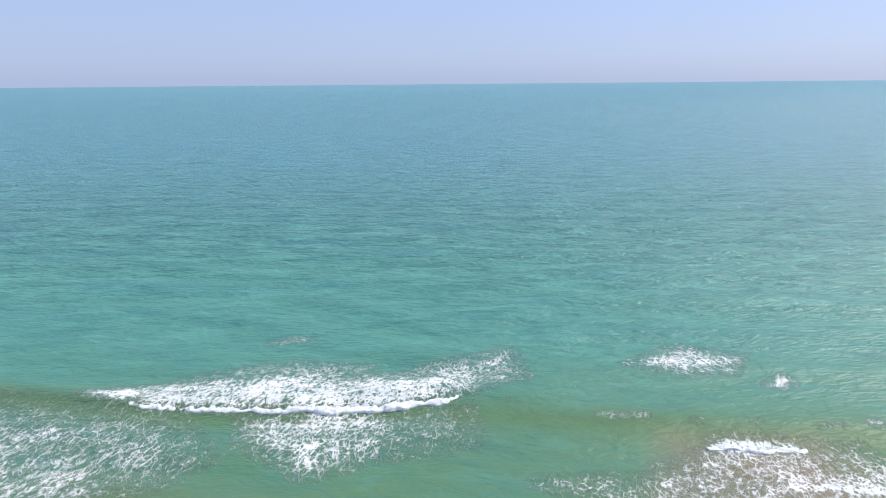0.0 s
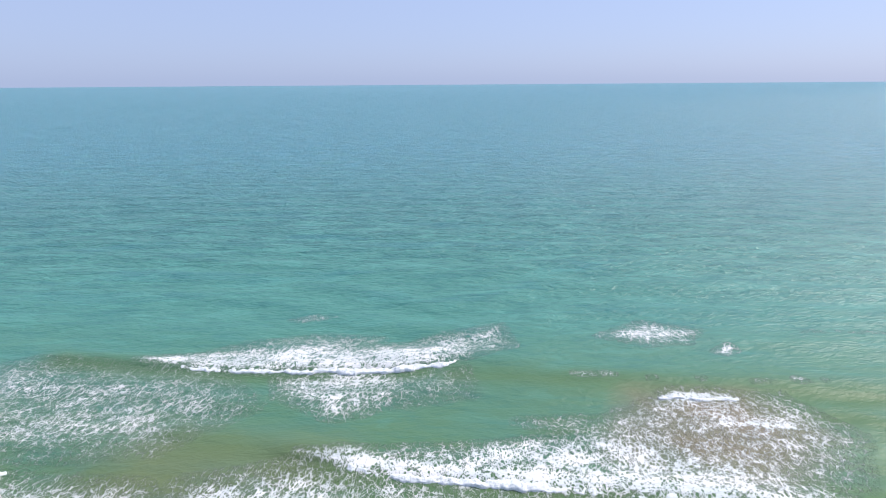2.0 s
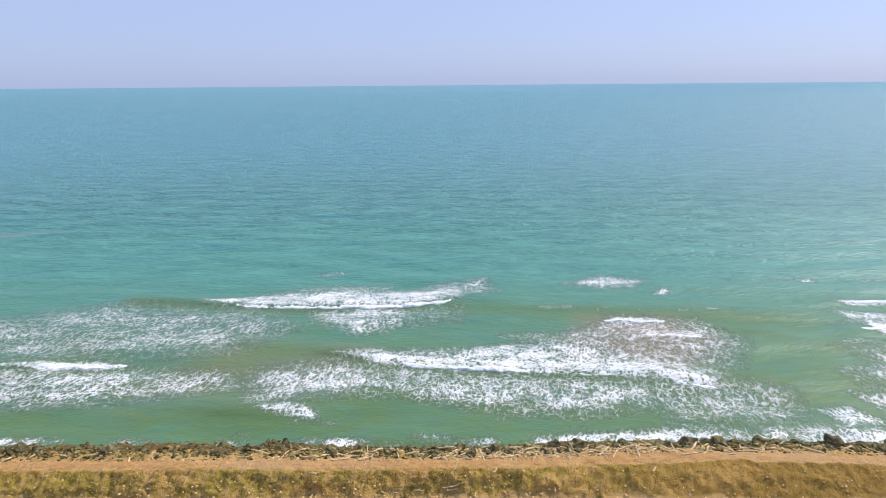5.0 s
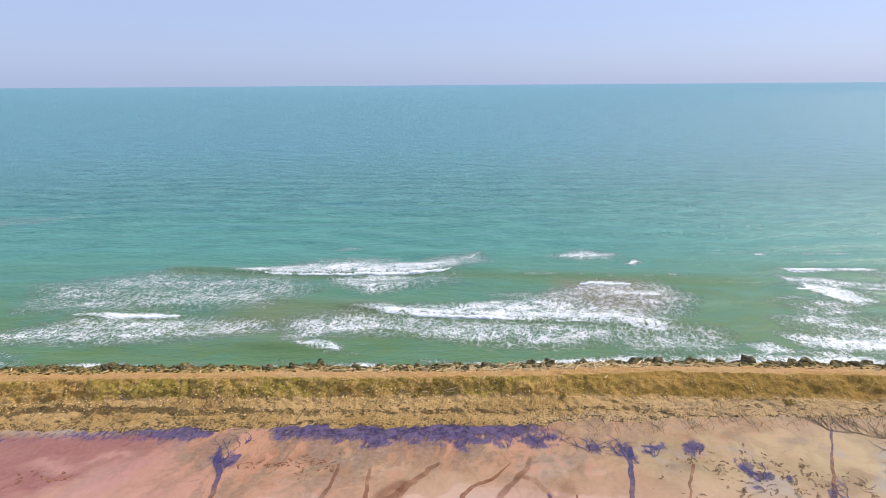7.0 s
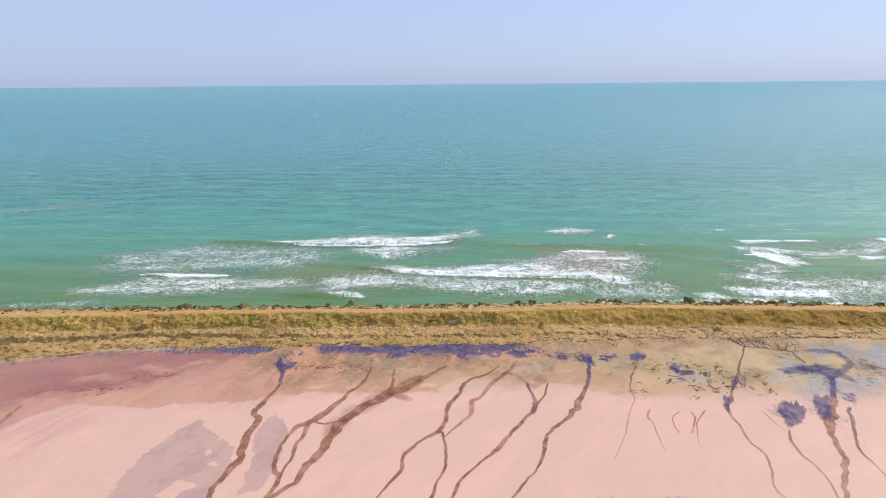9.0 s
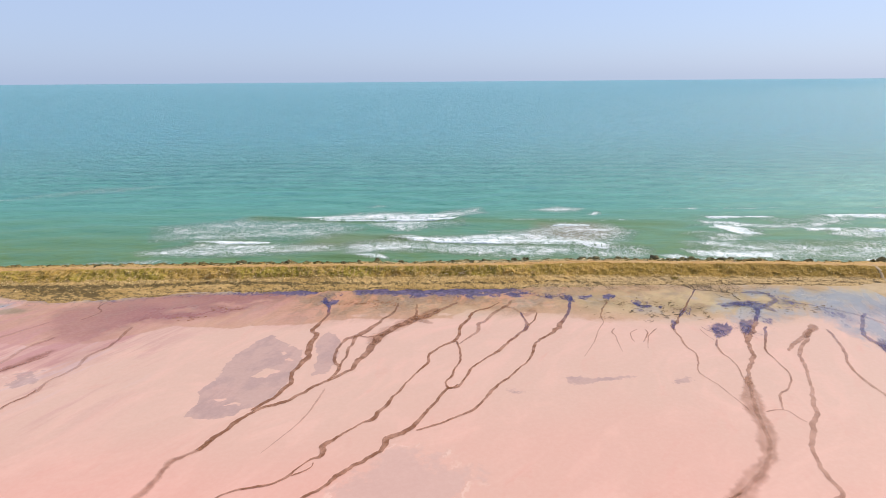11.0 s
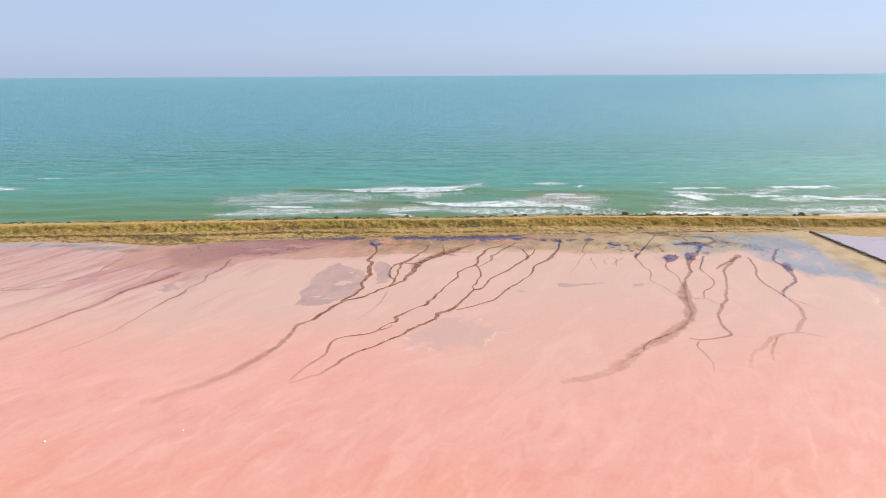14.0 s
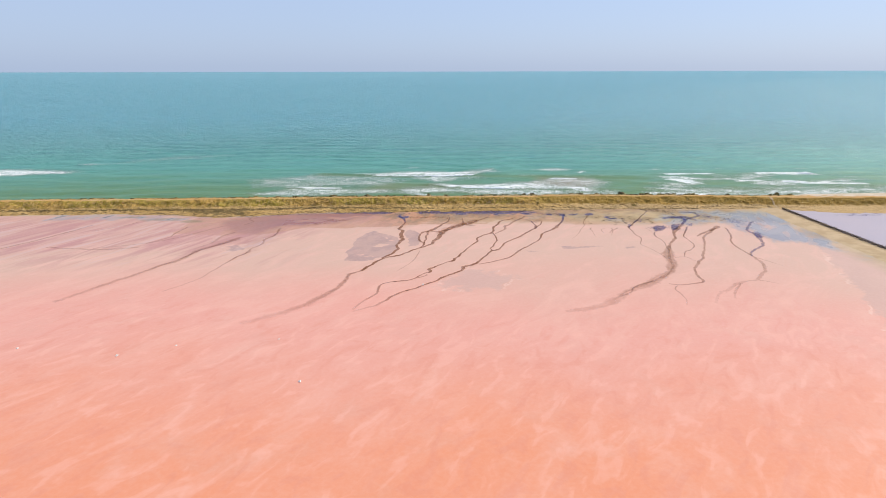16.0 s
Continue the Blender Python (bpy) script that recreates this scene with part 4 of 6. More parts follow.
tagged(sheet("bund", UXX, UYY, UZZ, BUND), "low pale clay bund between the salt ponds", "bund", kind="structure")


def brine_channel(pts, a0=1.0, a1=1.0, violet=0.0, label="dark brown brine channel winding through the pink salt flat", name="brine_channel", material=None, soft=0.25, head=1.6, broad=0.76):
    """A winding ribbon of brine just over the lake bed. Points are x, y and half the width; both banks are ragged, each in its own way."""
    sd = pts[0][0] * 1.7 + pts[-1][1] * 0.3
    P = [Vector(p) for p in pts]
    line = []
    for k in range(len(P) - 1):
        p0, p1, p2, p3 = P[max(k - 1, 0)], P[k], P[k + 1], P[min(k + 2, len(P) - 1)]
        n = max(2, int((p2.xy - p1.xy).length / 0.13))
        for j in range(n):
            t = j / n
            line.append(0.5 * (2 * p1 + (p2 - p0) * t + (2 * p0 - 5 * p1 + 4 * p2 - p3) * t * t + (3 * p1 - p0 - 3 * p2 + p3) * t ** 3))
    line.append(P[-1])
    co, cov, faces = [], [], []
    cross = (-0.9 - soft, -0.9 + soft, -0.2, 0.2, 0.9 - soft, 0.9 + soft)
    last = len(line) - 1
    total = sum((b - a).length for a, b in zip(line, line[1:]))
    for i, p in enumerate(line):
        d = line[min(i + 3, last)].xy - line[max(i - 3, 0)].xy
        d = d.normalized() if d.length > 1e-6 else Vector((0, -1))
        side = Vector((-d.y, d.x))
        f = i / last
        w = max(p.z * broad, 0.045)
        wob = min(0.22, w * 0.8) * (noise.noise((p.x * 0.8, p.y * 0.8, sd)) + 0.55 * noise.noise((p.x * 2.3, p.y * 2.3, sd)))
        banks = [w * max(0.35, 1.0 + 0.50 * noise.noise((p.x * 0.6, p.y * 0.6, sd + q)) + 0.24 * noise.noise((p.x * 1.5, p.y * 1.5, sd + q)) + 0.10 * noise.noise((p.x * 6.0, p.y * 6.0, sd + q))) for q in (20, 50)]
        end = min(1.0, f * total / head + 0.25, (1 - f) * total / 0.5 + 0.1)
        for c in cross:
            q = p.xy + side * (wob + c * (banks[0] if c < 0 else banks[1]))
            co.append((q.x, q.y, 0.034))
            cov.append(((0.0 if abs(c) > 1 else 1.0) * end, a0 + (a1 - a0) * f, 1.0 if violet >= 2 else violet * max(0.0, 1 - f * 3), max(0.0, soft - 0.25) * 1.6))
    n = len(cross)
    for i in range(last):
        for j in range(n - 1):
            faces.append((i * n + j, i * n + j + 1, (i + 1) * n + j + 1, (i + 1) * n + j))
    me = raw(name, co, faces, material or BRINE, True)
    lay = me.attributes.new("cover", "FLOAT_COLOR", "POINT")
    lay.data.foreach_set("color", np.array(cov, np.float32).ravel())
    ob = new(name, me)
    ob.location.z = 0.0015 * (len(bpy.data.objects) % 9)
    ob.parent = lake
    ob["label"] = label
    return ob


# ---------------- channels in the lake ----------------
WASH = "wide soft brown wash beside a brine channel"
FAINT = "wide faint brown channel across the pink salt flat"
THIN = "thin faint side branch of a brine channel"
# the one that leaves the violet pool at the dike foot
brine_channel([(-18.5, 36.1, 0.12), (-18.0, 34.1, 0.33), (-17.1, 31.4, 0.23), (-17.3, 28.4, 0.25), (-17.8, 26.2, 0.32), (-18.0, 24.8, 0.31), (-17.4, 23.6, 0.4), (-17.5, 21.7, 0.32), (-17.6, 19.8, 0.4),
               (-17.3, 18.3, 0.39), (-17.5, 17.3, 0.42), (-17.8, 16.1, 0.28), (-18.2, 14.3, 0.28), (-17.9, 12.4, 0.25), (-18.6, 10.4, 0.26), (-19.5, 8.8, 0.27), (-20.4, 7.4, 0.2)], 0.95, 1.0, 1.0, broad=0.95)
# the widest one, and its arms
brine_channel([(0.2, 33.4, 0.15), (-0.4, 32.6, 0.24), (-2.4, 30.6, 0.34), (-3.9, 29.0, 0.53), (-5.5, 28.0, 0.74), (-7.1, 26.3, 0.61), (-8.5, 24.9, 0.57), (-9.7, 22.9, 0.6), (-10.3, 20.9, 0.48),
               (-11.0, 18.6, 0.41), (-11.6, 16.9, 0.4), (-11.9, 15.4, 0.28), (-12.8, 14.2, 0.23), (-15.1, 11.9, 0.23), (-17.6, 9.0, 0.25), (-19.7, 7.8, 0.25), (-21.9, 4.4, 0.25), (-23.2, 1.7, 0.3)], 0.72, 1.0, broad=0.98)
brine_channel([(-22.4, 3.2, 0.25), (-23.2, 1.7, 0.3), (-24.6, 0.3, 0.39), (-25.0, -2.2, 0.4), (-25.5, -4.2, 0.49), (-26.2, -6.1, 0.59), (-28.7, -10.2, 0.77), (-31.6, -13.2, 0.73), (-36, -16.5, 0.7)], 0.72, 0.08, soft=0.65, head=0.3)
brine_channel([(-8.1, 33.5, 0.12), (-8.4, 30.5, 0.2), (-9.7, 27.9, 0.22), (-10.9, 25.5, 0.39), (-11.9, 23.9, 0.43), (-12.9, 22.9, 0.38), (-13.6, 22.4, 0.3), (-14.0, 21.4, 0.19), (-14.3, 19.7, 0.16),
               (-14.3, 17.8, 0.18), (-14.0, 16.6, 0.18), (-13.4, 15.5, 0.24), (-13.7, 13.9, 0.2), (-14.2, 12.7, 0.2)], 0.7, 0.9, broad=0.98)
brine_channel([(-12.6, 23.3, 0.38), (-12.7, 21.2, 0.29), (-13.0, 20.0, 0.26), (-13.0, 18.1, 0.2), (-13.2, 17.1, 0.18), (-13.4, 15.4, 0.19)], 0.75, 0.85)
brine_channel([(-12.3, 23.2, 0.25), (-11.2, 22.8, 0.17), (-10.3, 23.0, 0.22), (-9.3, 23.4, 0.33)], 0.7, 0.8)
brine_channel([(-5.4, 33.0, 0.15), (-5.5, 31.6, 0.23), (-5.5, 29.6, 0.25), (-5.5, 27.7, 0.49)], 0.5, 0.8)
brine_channel([(-6.2, 27.9, 0.41), (-4.5, 27.2, 0.67), (-3.2, 26.4, 0.4)], 0.55, 0.3, label=WASH, soft=0.5)
brine_channel([(-2.0, 31.4, 0.5), (-4.5, 29.0, 0.9), (-7.4, 26.4, 1.0), (-9.6, 23.6, 0.9), (-10.6, 20.6, 0.7)], 0.55, 0.35, label=WASH, soft=0.6, broad=1.0)
brine_channel([(-14.2, 11.4, 0.11), (-14.7, 8.3, 0.14), (-15.5, 5.5, 0.1), (-16.3, 3.8, 0.07), (-17.8, 1.1, 0.06)], 0.4, 0.4, label=THIN)
# the three long parallel ones
brine_channel([(5.9, 33.2, 0.09), (4.2, 31.2, 0.2), (2.7, 30.4, 0.23), (1.6, 29.0, 0.28), (1.1, 27.2, 0.27), (0.1, 25.5, 0.29), (-0.3, 23.3, 0.3), (-0.8, 21.5, 0.32), (-2.3, 20.2, 0.21), (-3.5, 18.7, 0.23),
               (-3.9, 17.5, 0.2), (-4.0, 16.3, 0.24), (-5.0, 14.4, 0.17), (-7.0, 10.2, 0.19), (-8.9, 6.0, 0.33), (-9.9, 5.2, 0.14), (-11.4, 3.6, 0.17), (-12.6, 2.2, 0.4), (-12.7, 0.7, 0.24), (-13.5, 0.2, 0.12),
               (-14.4, -0.9, 0.1), (-14.8, -1.7, 0.17), (-16.0, -2.6, 0.16), (-18.2, -3.1, 0.15)], 1.0, 0.95)
brine_channel([(-17.6, -3.0, 0.15), (-18.4, -3.2, 0.16), (-19.7, -4.2, 0.2), (-20.0, -6.0, 0.24), (-20.3, -7.8, 0.22), (-21.5, -9.8, 0.21), (-22.9, -12.9, 0.2)], 0.85, 0.15, soft=0.5, head=0.3)
brine_channel([(-13.2, 0.1, 0.1), (-13.3, -0.8, 0.09), (-14.7, -1.7, 0.12)])
brine_channel([(-0.8, 21.5, 0.2), (-0.5, 20.0, 0.13), (-0.4, 18.5, 0.19), (-0.5, 16.4, 0.16), (-1.2, 14.6, 0.13), (-1.4, 13.5, 0.18), (-2.2, 12.0, 0.14), (-1.8, 10.9, 0.18), (-0.8, 11.6, 0.14)])
brine_channel([(7.5, 34.0, 0.2), (7.0, 32.3, 0.34), (5.4, 30.5, 0.36), (4.2, 28.5, 0.34), (3.3, 26.9, 0.32), (2.3, 26.0, 0.36), (2.2, 24.4, 0.30), (1.6, 23.2, 0.24), (0.5, 21.8, 0.18), (-0.5, 20.4, 0.12)], 0.5, 0.58, label=WASH, soft=0.4)
brine_channel([(5.6, 30.9, 0.3), (6.6, 31.3, 0.4), (7.4, 30.8, 0.4), (7.8, 30.0, 0.3), (8.6, 28.6, 0.3)], 0.45, 0.3, label=WASH, soft=0.5)
brine_channel([(10.2, 31.0, 0.4), (9.8, 30.0, 0.8), (9.2, 29.0, 0.6), (8.6, 28.0, 0.3)], 0.32, 0.3, label=WASH, soft=0.6)
brine_channel([(8.2, 29.6, 0.2), (8.3, 27.2, 0.2), (8.3, 25.0, 0.34), (7.0, 23.0, 0.21), (5.7, 21.3, 0.24), (4.2, 19.0, 0.28), (2.9, 17.6, 0.22), (1.9, 16.4, 0.16), (0.7, 14.9, 0.18), (0.0, 13.2, 0.17),
               (-1.0, 11.1, 0.19), (-2.1, 10.6, 0.19), (-3.6, 7.7, 0.22), (-5.5, 4.3, 0.32), (-7.4, 2.8, 0.4), (-7.9, 1.2, 0.27), (-10.7, -1.5, 0.29), (-12.0, -3.1, 0.18), (-13.7, -4.6, 0.23), (-15.0, -5.9, 0.2), (-16.3, -6.8, 0.2)], 0.95, 0.95, 0.5)
brine_channel([(-15.8, -6.4, 0.2), (-16.5, -6.9, 0.2), (-18.3, -8.9, 0.3), (-19.4, -11.0, 0.3), (-22.9, -13.5, 0.24)], 0.85, 0.1, soft=0.5, head=0.3)
brine_channel([(10.3, 29.5, 0.13), (9.6, 27.2, 0.15), (8.4, 25.2, 0.21)], 0.8, 0.95)
brine_channel([(16.2, 35.1, 0.21), (15.2, 32.0, 0.29), (14.3, 29.1, 0.25), (12.8, 26.1, 0.4), (11.7, 24.2, 0.43), (10.0, 22.0, 0.24), (8.6, 20.6, 0.26), (8.0, 18.9, 0.25), (7.2, 16.8, 0.17), (6.0, 15.0, 0.16),
               (4.9, 13.5, 0.15), (2.3, 10.2, 0.23), (0.7, 7.5, 0.19), (-1.8, 5.5, 0.18), (-5.1, 3.9, 0.17)], 0.9, 0.9, 1.0)
# the fan of channels below the blue pools
brine_channel([(34.8, 37.1, 0.13), (32.6, 33.8, 0.13), (29.9, 29.7, 0.2), (28.1, 27.0, 0.19), (26.6, 25.1, 0.36), (25.9, 23.2, 0.22), (25.8, 21.3, 0.15), (25.4, 19.1, 0.15), (25.7, 17.2, 0.14), (25.1, 15.2, 0.12),
               (24.2, 13.0, 0.11), (25.0, 10.2, 0.09), (25.4, 7.4, 0.08), (25.6, 5.9, 0.07)], 1.0, 0.4, 0.6)
brine_channel([(29.9, 20.7, 0.17), (29.0, 19.0, 0.17), (28.7, 17.3, 0.15), (28.9, 15.9, 0.12), (28.8, 14.1, 0.11), (28.3, 12.4, 0.11), (27.8, 10.4, 0.11)], 0.85, 0.4, 0.5)
brine_channel([(39.2, 28.8, 0.42), (37.5, 26.2, 0.32), (35.8, 23.8, 0.51), (34.5, 22.3, 0.75), (33.0, 19.6, 0.35), (32.0, 17.0, 0.32), (31.2, 15.5, 0.41), (30.1, 14.2, 0.30), (29.2, 12.6, 0.30), (28.1, 10.5, 0.48)], 0.9, 0.62, 1.0)
brine_channel([(28.8, 12.0, 0.4), (28.0, 10.2, 0.6), (26.6, 7.2, 0.95), (25.9, 4.4, 0.85), (24.8, 1.8, 0.8), (24.0, 0.1, 0.75), (22.5, -1.8, 0.7), (20.4, -3.6, 0.9), (18.2, -5.4, 0.8), (16.8, -6.6, 0.8), (14.7, -8.0, 0.6), (10.7, -12.1, 0.8), (7.6, -13.7, 0.58), (4, -14.6, 0.4)], 0.58, 0.18, label="wide tan brine channel fading into the pink flat", material=SILTED, soft=0.5, head=0.3, broad=0.95)
brine_channel([(28.3, 11.0, 0.2), (27.2, 8.4, 0.22), (25.6, 4.0, 0.26), (24.4, 0.6, 0.24), (22.4, -2.1, 0.28), (19.6, -4.3, 0.3), (17.0, -6.2, 0.26), (14.2, -8.4, 0.24), (11.4, -11.2, 0.2)], 0.42, 0.12, material=SILTED, soft=0.4, head=0.6)
brine_channel([(19.3, -4.6, 0.16), (17.4, -5.6, 0.2), (15.6, -7.0, 0.18), (14.6, -8.6, 0.16), (12.2, -10.4, 0.16)], 0.7, 0.2)
brine_channel([(37.5, 24.0, 0.23), (35.9, 21.2, 0.2), (34.0, 17.9, 0.14), (33.6, 15.1, 0.09), (33.3, 12.4, 0.11), (31.8, 9.9, 0.11), (29.9, 8.3, 0.15), (28.7, 5.9, 0.13)], 0.85, 0.55, 0.8)
brine_channel([(26.8, 5.6, 0.11), (28.8, 5.9, 0.11), (29.4, 4.5, 0.08), (29.7, 3.8, 0.08)], 0.6, 0.4)
brine_channel([(43.6, 24.6, 0.4), (43.0, 23.5, 0.75), (41.6, 22.1, 0.6), (40.1, 20.7, 0.45), (38.6, 19.5, 0.4), (37.4, 18.6, 0.32), (36.2, 17.2, 0.16)], 0.5, 0.62, soft=0.4)
brine_channel([(42.4, 23.0, 0.5), (40.6, 20.6, 0.4), (39.1, 19.1, 0.3), (37.5, 17.2, 0.28), (36.2, 14.6, 0.26), (34.8, 11.5, 0.25), (33.4, 9.0, 0.27), (32.1, 6.9, 0.27), (31.4, 5.2, 0.30), (29.3, 2.6, 0.36), (28.0, 0.7, 0.28), (26.9, -1.8, 0.24),
               (26.8, -3.1, 0.25), (26.6, -4.7, 0.22), (25.9, -5.5, 0.24), (24.1, -6.0, 0.2), (22.3, -6.2, 0.2), (21.0, -5.7, 0.14)], 0.52, 0.5, soft=0.35)
brine_channel([(22.3, -6.2, 0.13), (21.2, -7.8, 0.15), (21.1, -11.0, 0.15), (20.2, -13.5, 0.12)], 0.5, 0.12, label=THIN, soft=0.4)
brine_channel([(44.4, 22.9, 0.24), (42.6, 17.5, 0.24), (41.0, 14.4, 0.22), (40.0, 10.9, 0.22), (40.0, 7.3, 0.28), (39.7, 4.0, 0.32), (39.3, 1.8, 0.36), (38.4, -0.1, 0.36), (37.3, -1.8, 0.39), (35.8, -3.3, 0.44), (34.3, -5.0, 0.32),
               (32.7, -5.3, 0.26), (30.9, -6.0, 0.42), (29.7, -7.2, 0.3), (28.4, -8.4, 0.48), (26.5, -9.7, 0.36), (24.1, -13.0, 0.25)], 0.68, 0.08, 0.5, soft=0.45)
brine_channel([(31.6, -5.9, 0.2), (29.0, -9.0, 0.25), (27.6, -11.6, 0.2)], 0.45, 0.1, label=THIN, soft=0.4)
brine_channel([(34.5, -4.8, 0.14), (35.4, -5.4, 0.1), (36.8, -6.5, 0.07)], 0.6, 0.25, label=THIN)
brine_channel([(40.0, 5.0, 0.12), (41.2, 2.6, 0.1), (42.0, 0.6, 0.07)], 0.5, 0.12, label=THIN)
brine_channel([(52.5, 27.5, 0.3), (49.5, 24.0, 0.32), (47.6, 21.0, 0.37), (47.6, 18.9, 0.51), (47.4, 16.9, 0.72), (46.4, 14.5, 0.41), (45.3, 11.7, 0.32), (42.5, 9.3, 0.3), (40.6, 7.4, 0.22), (39.8, 5.6, 0.2)], 0.55, 0.6, 2.0)
brine_channel([(43.0, 35.6, 0.2), (44.0, 33.4, 0.5), (43.2, 31.6, 0.6), (40.8, 30.0, 0.5), (39.0, 28.6, 0.4)], 0.5, 0.75, 2.0, label="blue-violet brine stream under the dike foot", soft=0.6)
brine_channel([(36.2, 31.4, 0.3), (38.0, 31.0, 0.7), (39.4, 29.8, 0.6), (39.0, 28.4, 0.4)], 0.5, 0.75, 2.0, label="blue-violet brine stream under the dike foot", soft=0.6)
brine_channel([(44.4, 32.0, 0.3), (47.6, 30.0, 0.3), (50.6, 27.4, 0.3), (53.0, 23.6, 0.3)], 0.5, 0.3, 2.0, label="blue-violet brine stream under the dike foot", soft=0.6)
# violet pools that drain into them
def violet_pool(x, y, long, wide, turn, depth, seed):
    """A patch of violet brine with a ragged rim, its upper side drawn out into fingers; turn is the way it points, in degrees."""
    rings, sides = (0.0, 0.35, 0.65, 0.85, 1.1, 1.4), 72
    co, cov, faces = [], [], []
    ct, st = math.cos(radians(turn)), math.sin(radians(turn))
    for r in rings:
        for k in range(sides):
            a = 2 * math.pi * k / sides
            u, v = math.cos(a), math.sin(a)
            rim = 1 + 0.45 * noise.noise((u * 1.3, v * 1.3, seed)) + 0.22 * noise.noise((u * 4, v * 4, seed)) + max(0.0, u) * 0.5 * noise.noise((u * 5, v * 5, seed + 7))
            rr = r * (1 + (max(0.45, rim) - 1) * min(1.0, r))
            p, q = rr * u * long, rr * v * wide * (1.0 + 0.25 * u)
            co.append((x + p * ct - q * st, y + p * st + q * ct, 0.036))
            cov.append((max(0.0, min(1.0, (1.4 - r) / 0.55)), depth, 1.0, 0.35))
    n = sides
    for i in range(len(rings) - 1):
        for k in range(n):
            j = (k + 1) % n
            faces.append((i * n + k, (i + 1) * n + k, (i + 1) * n + j, i * n + j))
    me = raw("violet_pool", co, faces, BRINE, True)
    lay = me.attributes.new("cover", "FLOAT_COLOR", "POINT")
    lay.data.foreach_set("color", np.array(cov, np.float32).ravel())
    ob = new("violet_pool", me)
    ob.location.z = 0.0015 * (len(bpy.data.objects) % 9)
    ob.parent = lake
    ob["label"] = "small ragged pool of violet brine in the salt mud"
    return ob


for i, (x, y, long, wide, turn, depth) in enumerate(((31.7, 23.1, 2.2, 0.85, 55, 0.80), (35.0, 23.9, 2.2, 0.62, 54, 0.72), (38.0, 31.2, 2.6, 0.75, 8, 0.55), (40.6, 30.0, 1.6, 0.7, 120, 0.5), (42.3, 35.1, 1.5, 0.4, -8, 0.5), (24.4, 31.7, 0.95, 0.36, 70, 0.78), (25.7, 30.8, 0.5, 0.26, 70, 0.7),
                                                     (27.0, 30.4, 0.45, 0.24, 70, 0.65), (28.9, 28.3, 1.0, 0.26, 60, 0.7), (26.5, 24.9, 1.3, 0.24, 66, 0.7), (47.8, 17.8, 1.7, 0.7, 70, 0.5))):
    violet_pool(x, y, long, wide, turn, depth, i * 3.7)
# thin ones that end in the dry flat
for pts in ([(20.6, 32.7, 0.19), (19.1, 30.1, 0.15), (18.2, 27.6, 0.11), (18.0, 25.9, 0.08), (16.7, 23.6, 0.07), (15.4, 20.6, 0.06), (13.2, 16.9, 0.05)],
            [(19.0, 24.2, 0.09), (18.2, 23.1, 0.11), (18.3, 21.8, 0.09), (18.0, 20.1, 0.07), (17.8, 17.8, 0.05)],
            [(21.7, 23.8, 0.09), (20.4, 22.8, 0.09), (20.0, 21.3, 0.09), (20.0, 20.2, 0.08)],
            [(22.3, 23.8, 0.09), (22.4, 22.7, 0.11), (21.4, 20.8, 0.11), (20.9, 20.2, 0.08)],
            [(24.1, 24.0, 0.09), (22.9, 22.7, 0.1), (22.0, 21.4, 0.09), (20.9, 18.5, 0.06)],
            [(29.1, 23.6, 0.06), (29.1, 21.8, 0.07), (29.4, 20.3, 0.07)]):
    brine_channel(pts, 0.8, 0.35, label=THIN)
# broad pale ones toward the bend of the dike
brine_channel([(-46.4, 21.0, 0.7), (-48.2, 17.9, 0.75), (-49.8, 15.7, 0.7), (-51.4, 13.6, 0.62), (-52.0, 10.9, 0.56), (-52.9, 7.8, 0.5), (-54.4, 6.0, 0.5), (-56.5, 2.0, 0.55), (-59.0, -2.4, 0.6), (-62.4, -8.7, 0.5)], 0.55, 0.22, label=FAINT, soft=0.65)
brine_channel([(-46.2, 19.6, 0.2), (-48.3, 17.2, 0.22), (-50.2, 14.9, 0.18), (-51.7, 12.4, 0.2), (-52.4, 9.8, 0.18), (-54.0, 6.6, 0.18), (-56.0, 3.0, 0.16)], 0.4, 0.25)
brine_channel([(-48.5, 24.4, 0.3), (-49.9, 22.4, 0.4), (-50.4, 20.1, 0.4), (-50.9, 17.1, 0.3), (-52.6, 13.8, 0.25)], 0.4, 0.15, label=FAINT, soft=0.5)
brine_channel([(-41.0, 27.0, 0.3), (-40.7, 21.9, 0.34), (-41.9, 19.2, 0.3), (-41.8, 16.3, 0.26), (-43.0, 13.6, 0.26), (-42.7, 11.7, 0.28), (-43.8, 9.9, 0.24), (-44.3, 7.9, 0.22), (-44.9, 5.9, 0.18), (-45.7, 2.4, 0.2), (-46.8, -1.3, 0.2), (-49.8, -5.5, 0.2)], 0.55, 0.15, soft=0.45)
brine_channel([(-43.2, 12.4, 0.12), (-43.0, 11.4, 0.16), (-44.0, 9.4, 0.1), (-44.6, 7.4, 0.08)], 0.7, 0.6)
brine_channel([(-59.0, 28.6, 0.1), (-59.3, 26.1, 0.14), (-59.7, 23.4, 0.16), (-59.6, 21.6, 0.12), (-60.6, 19.6, 0.12), (-62.2, 17.4, 0.1)], 0.75, 0.4)
brine_channel([(-70.2, 33.1, 0.1), (-70.9, 31.2, 0.14), (-72.5, 29.2, 0.12), (-76, 26, 0.1)], 0.7, 0.4, 0.5)
brine_channel([(-48.4, 36.0, 0.12), (-48.7, 33.6, 0.16), (-47.5, 31.8, 0.14), (-48.6, 29.2, 0.2)], 0.6, 0.4, 1.2)
